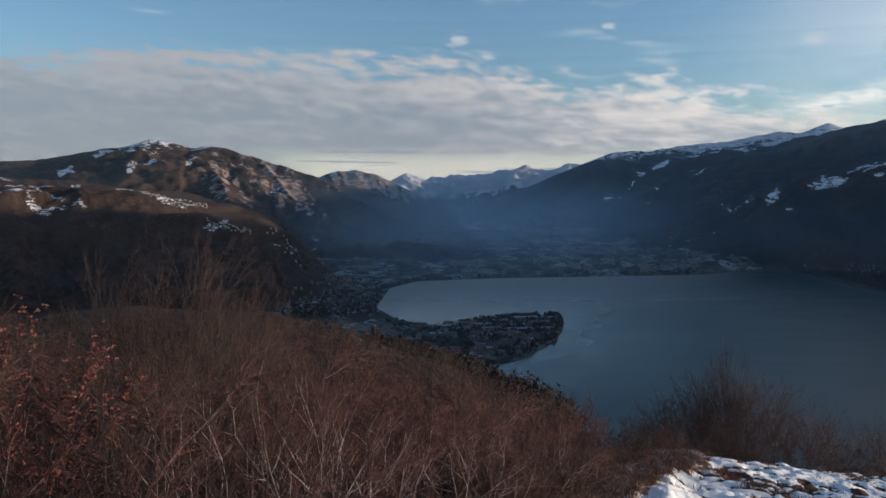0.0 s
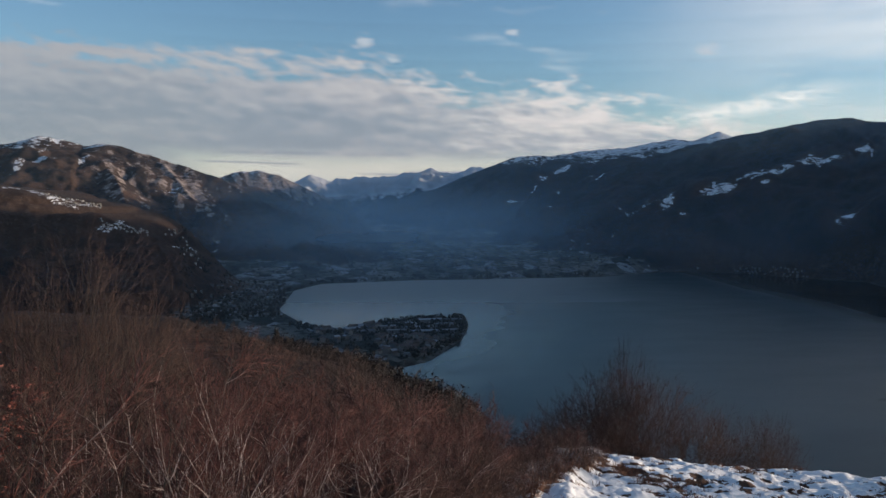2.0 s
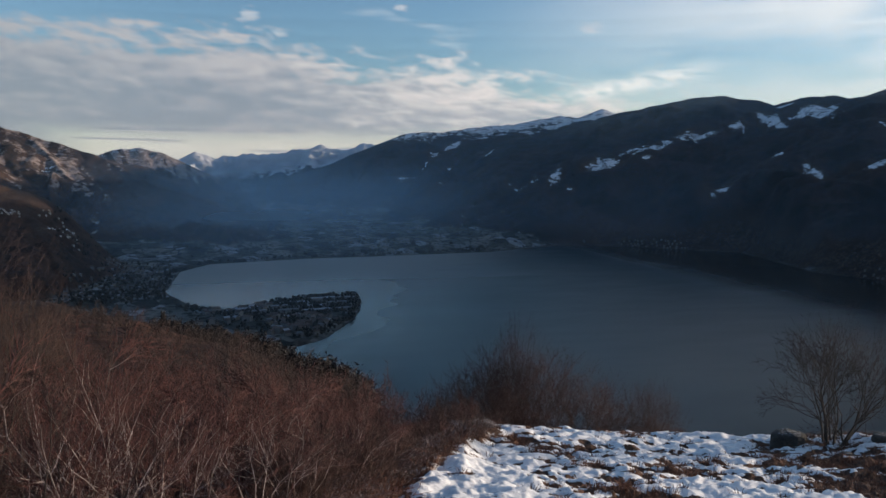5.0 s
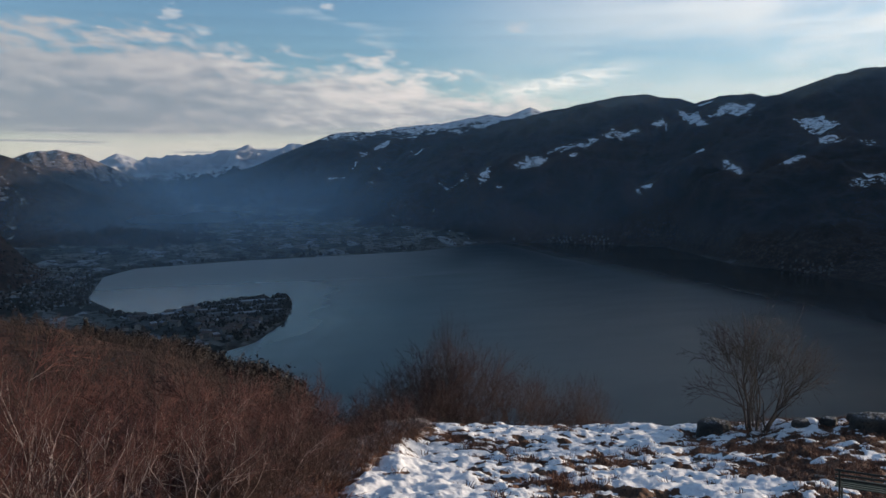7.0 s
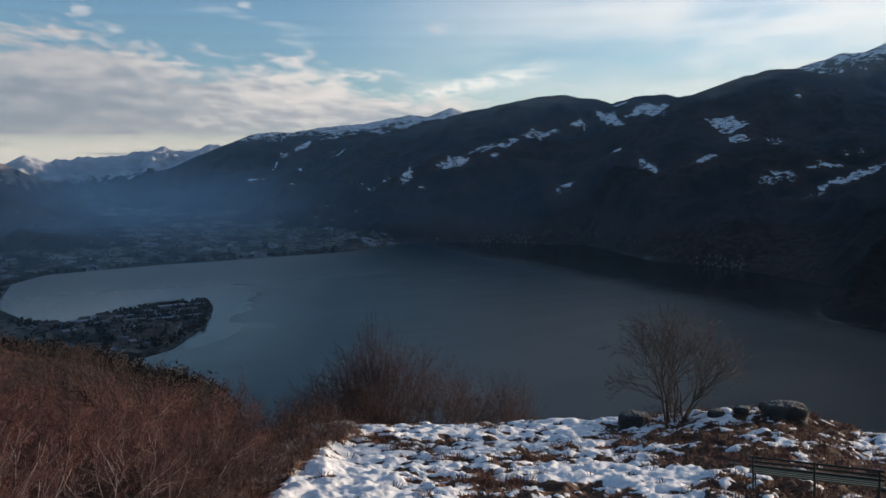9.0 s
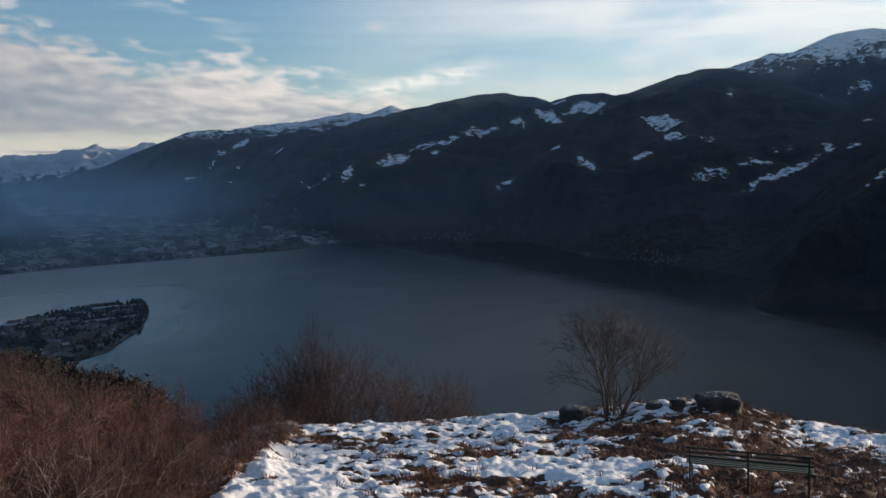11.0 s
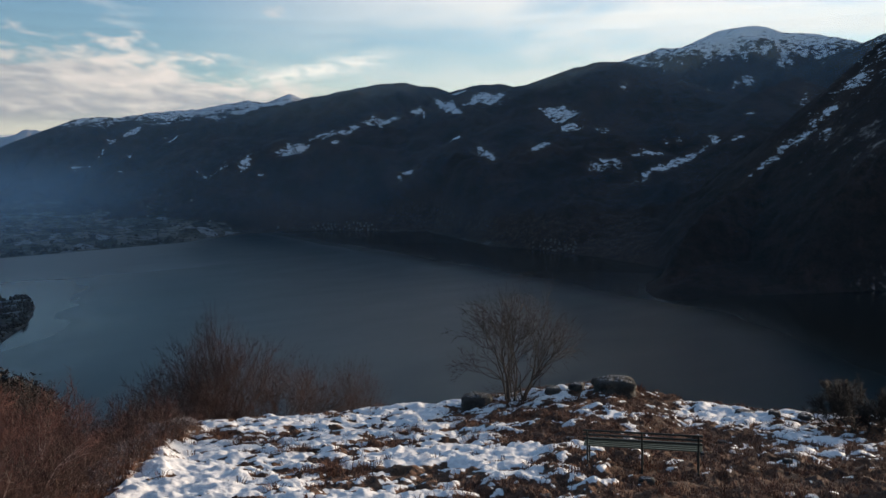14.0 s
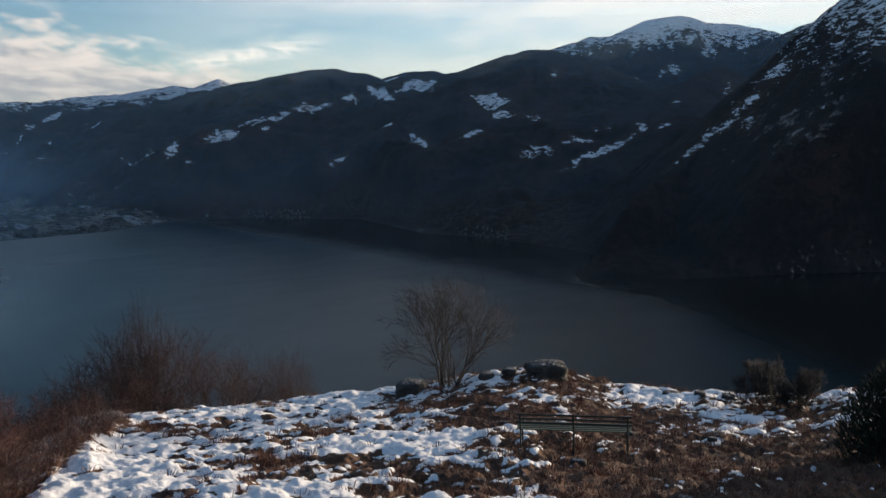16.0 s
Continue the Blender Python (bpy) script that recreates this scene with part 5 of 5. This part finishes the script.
def make_rim_wood():
    """Dark trees along the rim where the hillside drops to the lake."""
    spots = [(b, r) for b, r in zip(RNG.uniform(-5, 13, 1300), RNG.uniform(110, 312, 1300)) if r > 300 - 12 * max(0, b - 1) - (60 + 12 * max(0, b + 3)) * RNG.uniform()]
    verts, faces = [], []
    for b, r in spots:
        x, y, z = at_bearing(b, r)
        h, wide = RNG.uniform(3.5, 6.5), RNG.uniform(1.2, 2.2)
        k = len(verts)
        verts += [(x - 0.12, y, z - 0.5), (x + 0.12, y - 0.1, z - 0.5), (x, y + 0.12, z - 0.5), (x, y, z + h * 0.8)]
        faces += [(k, k + 1, k + 3), (k + 1, k + 2, k + 3), (k + 2, k, k + 3)]
        lobes = RNG.normal(0, 1, (5, 3)) * (wide * 0.45, wide * 0.45, h * 0.16) + (x, y, z + h * 0.58)
        for c in lobes[RNG.integers(0, 5, 170)]:
            p = c + RNG.normal(0, 1, 3) * (wide * 0.3, wide * 0.3, h * 0.13)
            k = len(verts)
            tri = RNG.normal(0, 0.24, (3, 3))
            verts += [tuple(p + t) for t in tri]
            faces.append((k, k + 1, k + 2))
    me = link_mesh("rim_wood", verts, faces, bark_material("dark_rim_foliage", (0.006, 0.005, 0.005), (0.019, 0.014, 0.011)), False)
    return tagged(new("rim_wood", me), "dark dense trees along the rim of the hillside", "woodland", kind="stuff")


make_rim_wood()

# ---- the towns and farms by the lake ----
WALLS = [plain_material("pale_render", (0.15, 0.14, 0.13), 0.85, 0.25, 0.3), plain_material("ochre_render", (0.13, 0.11, 0.085), 0.85, 0.25, 0.3), plain_material("grey_render", (0.12, 0.12, 0.12), 0.85, 0.25, 0.3)]
ROOFS = [plain_material("old_roof_tiles", (0.07, 0.05, 0.042), 0.85, 0.35, 0.5), plain_material("grey_sheet_roof", (0.09, 0.095, 0.1), 0.7, 0.3, 0.3), plain_material("frosted_roof", (0.2, 0.21, 0.23), 0.8, 0.25, 0.4)]


DULL = plain_material("weathered_render", (0.12, 0.10, 0.085), 0.85, 0.3, 0.3)


def house_meshes(length, width, height, rise, wall, roof, over=0.5):
    """Gabled walls and a pitched roof with eaves."""
    a, b = length / 2, width / 2
    v = [(-a, -b, -3), (a, -b, -3), (a, b, -3), (-a, b, -3), (-a, -b, height), (a, -b, height), (a, b, height), (-a, b, height), (-a, 0, height + rise), (a, 0, height + rise)]
    f = [(0, 1, 5, 4), (2, 3, 7, 6), (1, 2, 6, 9, 5), (3, 0, 4, 8, 7)]
    walls = link_mesh("wall", v, f, wall, False)
    k = rise / b
    e, g, d = b + over, a + over, height - over * k
    v = []
    for t in (0.05, 0.4):
        v += [(-g, -e, d + t), (g, -e, d + t), (g, 0, height + rise + t), (-g, 0, height + rise + t), (g, e, d + t), (-g, e, d + t)]
    f = [(6, 7, 8, 9), (9, 8, 10, 11), (1, 0, 3, 2), (2, 3, 5, 4), (0, 1, 7, 6), (4, 5, 11, 10), (1, 2, 8, 7), (2, 4, 10, 8), (3, 0, 6, 9), (5, 3, 9, 11)]
    return walls, link_mesh("roof", v, f, roof, False)


def make_towns():
    homes = []
    sizes = [(9, 7, 5.5, 2.0), (12, 8, 6.5, 2.2), (8, 7, 4.5, 1.8), (15, 9, 8, 2.2), (10, 8, 5, 2.0), (11, 7, 6, 1.9)]
    for n, size in enumerate(sizes):
        homes.append(house_meshes(*size, WALLS[n % 3], ROOFS[(0, 0, 1, 0, 2, 0)[n]]))
    small = [house_meshes(*size, WALLS[n % 3], ROOFS[(0, 1, 0, 2)[n]], 0.3) for n, size in enumerate(((6, 5, 3.6, 1.3), (7, 5, 4.2, 1.4), (8, 6, 5, 1.6), (5, 4.5, 3.2, 1.2)))]
    dull = [house_meshes(*size, DULL, ROOFS[0], 0.3) for size in ((6, 5, 3.4, 1.2), (5, 4.5, 3, 1.1))]
    # white terrace houses stand in sun; that brightness is put into their walls
    white = plain_material("sunlit_white_render", (0.38, 0.35, 0.31), 0.85, 0.2, 0.3)
    bright = [house_meshes(*size, white, ROOFS[0], 0.3) for size in ((4.2, 3.6, 2.8, 1.0), (5, 4, 3, 1.1), (3.8, 3.4, 2.6, 1.0))]
    sheds = [house_meshes(46, 13, 5, 1.4, WALLS[2], ROOFS[2]), house_meshes(34, 12, 5, 1.2, WALLS[2], ROOFS[1]), house_meshes(58, 10, 4, 1.0, WALLS[0], ROOFS[2])]

    def put(pair, name, label, category, group, x, y, z, turn):
        root = tagged(new(name), label, category, group)
        root.matrix_basis = Matrix.LocRotScale((x, y, z), Euler((0, 0, turn)), None)
        part("wall", pair[0], root)
        part("roof", pair[1], root)

    def scatter(count, b0, b1, r0, r1, gap, group, label, turn0, inland=14, limit=150, kinds=homes, name="house"):
        spots = []
        for _ in range(count * 14):
            if len(spots) >= count:
                break
            b, r = RNG.uniform(b0, b1), RNG.uniform(r0, r1)
            x, y = r * math.sin(radians(b)), r * math.cos(radians(b))
            if any((x - u) ** 2 + (y - v) ** 2 < gap * gap for u, v, _ in spots):
                continue
            if float(lake_depth(np.array([x]), np.array([y]))[0]) < inland:
                continue
            z = float(ground_at(x, y)[0])
            if z < limit:
                spots.append((x, y, z))
        for x, y, z in spots:
            put(kinds[int(RNG.integers(0, len(kinds)))], name, label, "house", group, x, y, z, turn0 + RNG.normal(0, 0.25) + RNG.integers(0, 2) * 1.571)
        return spots

    scatter(42, 2.0, 6.6, 1265, 1440, 11, "houses on the peninsula", "small gabled house in the lakeside village", 0.5)
    scatter(22, -2.6, 2.5, 1380, 1545, 15, "houses on the peninsula", "small gabled house in the lakeside village", 0.5)
    scatter(140, -10.6, -4.4, 1700, 2280, 15, "houses of the bay town", "gabled house in the town by the bay", 0.3, 8, 32, small)
    scatter(26, -15.7, -12.8, 2050, 2095, 8, "houses of the terrace village", "white house of the hillside village", 0.2, 14, 900, bright)
    scatter(20, -11.9, -9.6, 2040, 2220, 11, "houses of the terrace village", "white house of the hillside village", 0.2, 14, 900, bright)
    scatter(34, -18.9, -15.6, 2230, 2330, 9, "houses of the terrace village", "white house of the hillside village", 0.2, 14, 900, bright)
    scatter(36, 25.5, 30.0, 2780, 2890, 9, "houses of the east shore", "house of the village on the far shore", 0.8, 6, 30, dull)
    scatter(26, 40.5, 43.5, 2080, 2300, 9, "houses of the east shore", "house of the village on the far shore", 0.8, 6, 26, dull)
    scatter(80, -3.0, 24.0, 2480, 3200, 24, "farms on the plain", "farmhouse on the valley plain", 0.4, 14, 150, small, "farmhouse")
    for b, r, k, turn in ((5.6, 1610, 0, 0.15), (6.6, 1560, 1, 0.15), (3.6, 1560, 0, 0.2), (2.2, 1530, 2, 0.2), (4.6, 1520, 2, 0.2), (6.8, 1490, 1, 0.25), (5.2, 1475, 0, 0.2), (1.2, 1475, 1, 0.4), (3.3, 1480, 1, 0.2), (0.0, 1500, 0, 0.5), (-1.6, 1500, 1, 0.2), (7.2, 1620, 1, 0.1)):
        x, y = r * math.sin(radians(b)), r * math.cos(radians(b))
        put(sheds[k], "shed", "long low shed with a pale frosted roof", "shed", "sheds on the peninsula", x, y, float(ground_at(x, y)[0]), turn)


make_towns()


def make_lake_trees():
    """Dark trees along the shore and between the fields."""
    spots = []
    def add_line(points, count, jitter):
        p = np.array([(r * math.sin(radians(b)), r * math.cos(radians(b))) for b, r in points])
        for _ in range(count):
            i = RNG.integers(0, len(p) - 1)
            q = p[i] + (p[i + 1] - p[i]) * RNG.uniform() + RNG.normal(0, jitter, 2)
            spots.append((q[0], q[1]))
    add_line([(3.0, 1598), (4.5, 1650), (6.2, 1668), (7.6, 1672), (7.9, 1630), (7.95, 1560), (7.6, 1440)], 230, 6)
    add_line([(1.0, 1560), (3.0, 1590), (7.0, 1600), (7.6, 1500)], 90, 8)
    add_line([(7.6, 1440), (6.5, 1360), (5.4, 1280)], 40, 6)
    add_line([(-4, 1600), (-1, 1480), (2, 1440), (4, 1380)], 150, 14)
    add_line([(-5.0, 1780), (-4.2, 2120), (-1.7, 2330), (4.5, 2425), (10, 2490), (17, 2630)], 320, 10)
    add_line([(-12, 1750), (-6, 1700), (-5, 1850), (-9, 2100)], 300, 40)
    add_line([(1.5, 1540), (7.0, 1575)], 60, 3)
    add_line([(2.5, 1500), (7.4, 1530)], 60, 3)
    add_line([(3.5, 1450), (7.2, 1480)], 50, 3)
    for b0, b1, r0, r1, many in ((-3, 7.4, 1250, 1640, 240), (-11, -4.2, 1650, 2350, 330), (-6, 26, 2450, 2900, 420), (-6, 26, 2900, 3500, 260)):
        for _ in range(many):
            b, r = RNG.uniform(b0, b1), RNG.uniform(r0, r1)
            spots.append((r * math.sin(radians(b)), r * math.cos(radians(b))))
    x, y = np.array(spots).T
    keep = lake_depth(x, y) > 2
    x, y = x[keep], y[keep]
    z = ground_at(x, y)
    ico = bmesh.new()
    bmesh.ops.create_icosphere(ico, subdivisions=1, radius=1)
    iv = np.array([v.co[:] for v in ico.verts])
    jf = np.array([[v.index for v in f.verts] for f in ico.faces])
    ico.free()
    verts, faces, count = [], [], 0
    for px, py, pz in zip(x, y, z):
        h = RNG.uniform(4, 9)
        for _ in range(4):
            c = np.array([px, py, pz + h * 0.55]) + RNG.normal(0, 1, 3) * (h * 0.2, h * 0.2, h * 0.2)
            v = iv * (1 + RNG.uniform(-0.35, 0.35, (len(iv), 1))) * (h * RNG.uniform(0.14, 0.3)) * np.array([1, 1, 1.25]) + c
            verts.append(v)
            faces.append(jf + count)
            count += len(v)
    me = link_mesh("lakeside_trees", np.concatenate(verts).tolist(), np.concatenate(faces).tolist(), bark_material("dark_far_foliage", (0.012, 0.013, 0.010), (0.04, 0.034, 0.026)), False)
    return tagged(new("lakeside_trees", me), "dark trees along the lake shore and field edges", "trees", kind="stuff")


make_lake_trees()
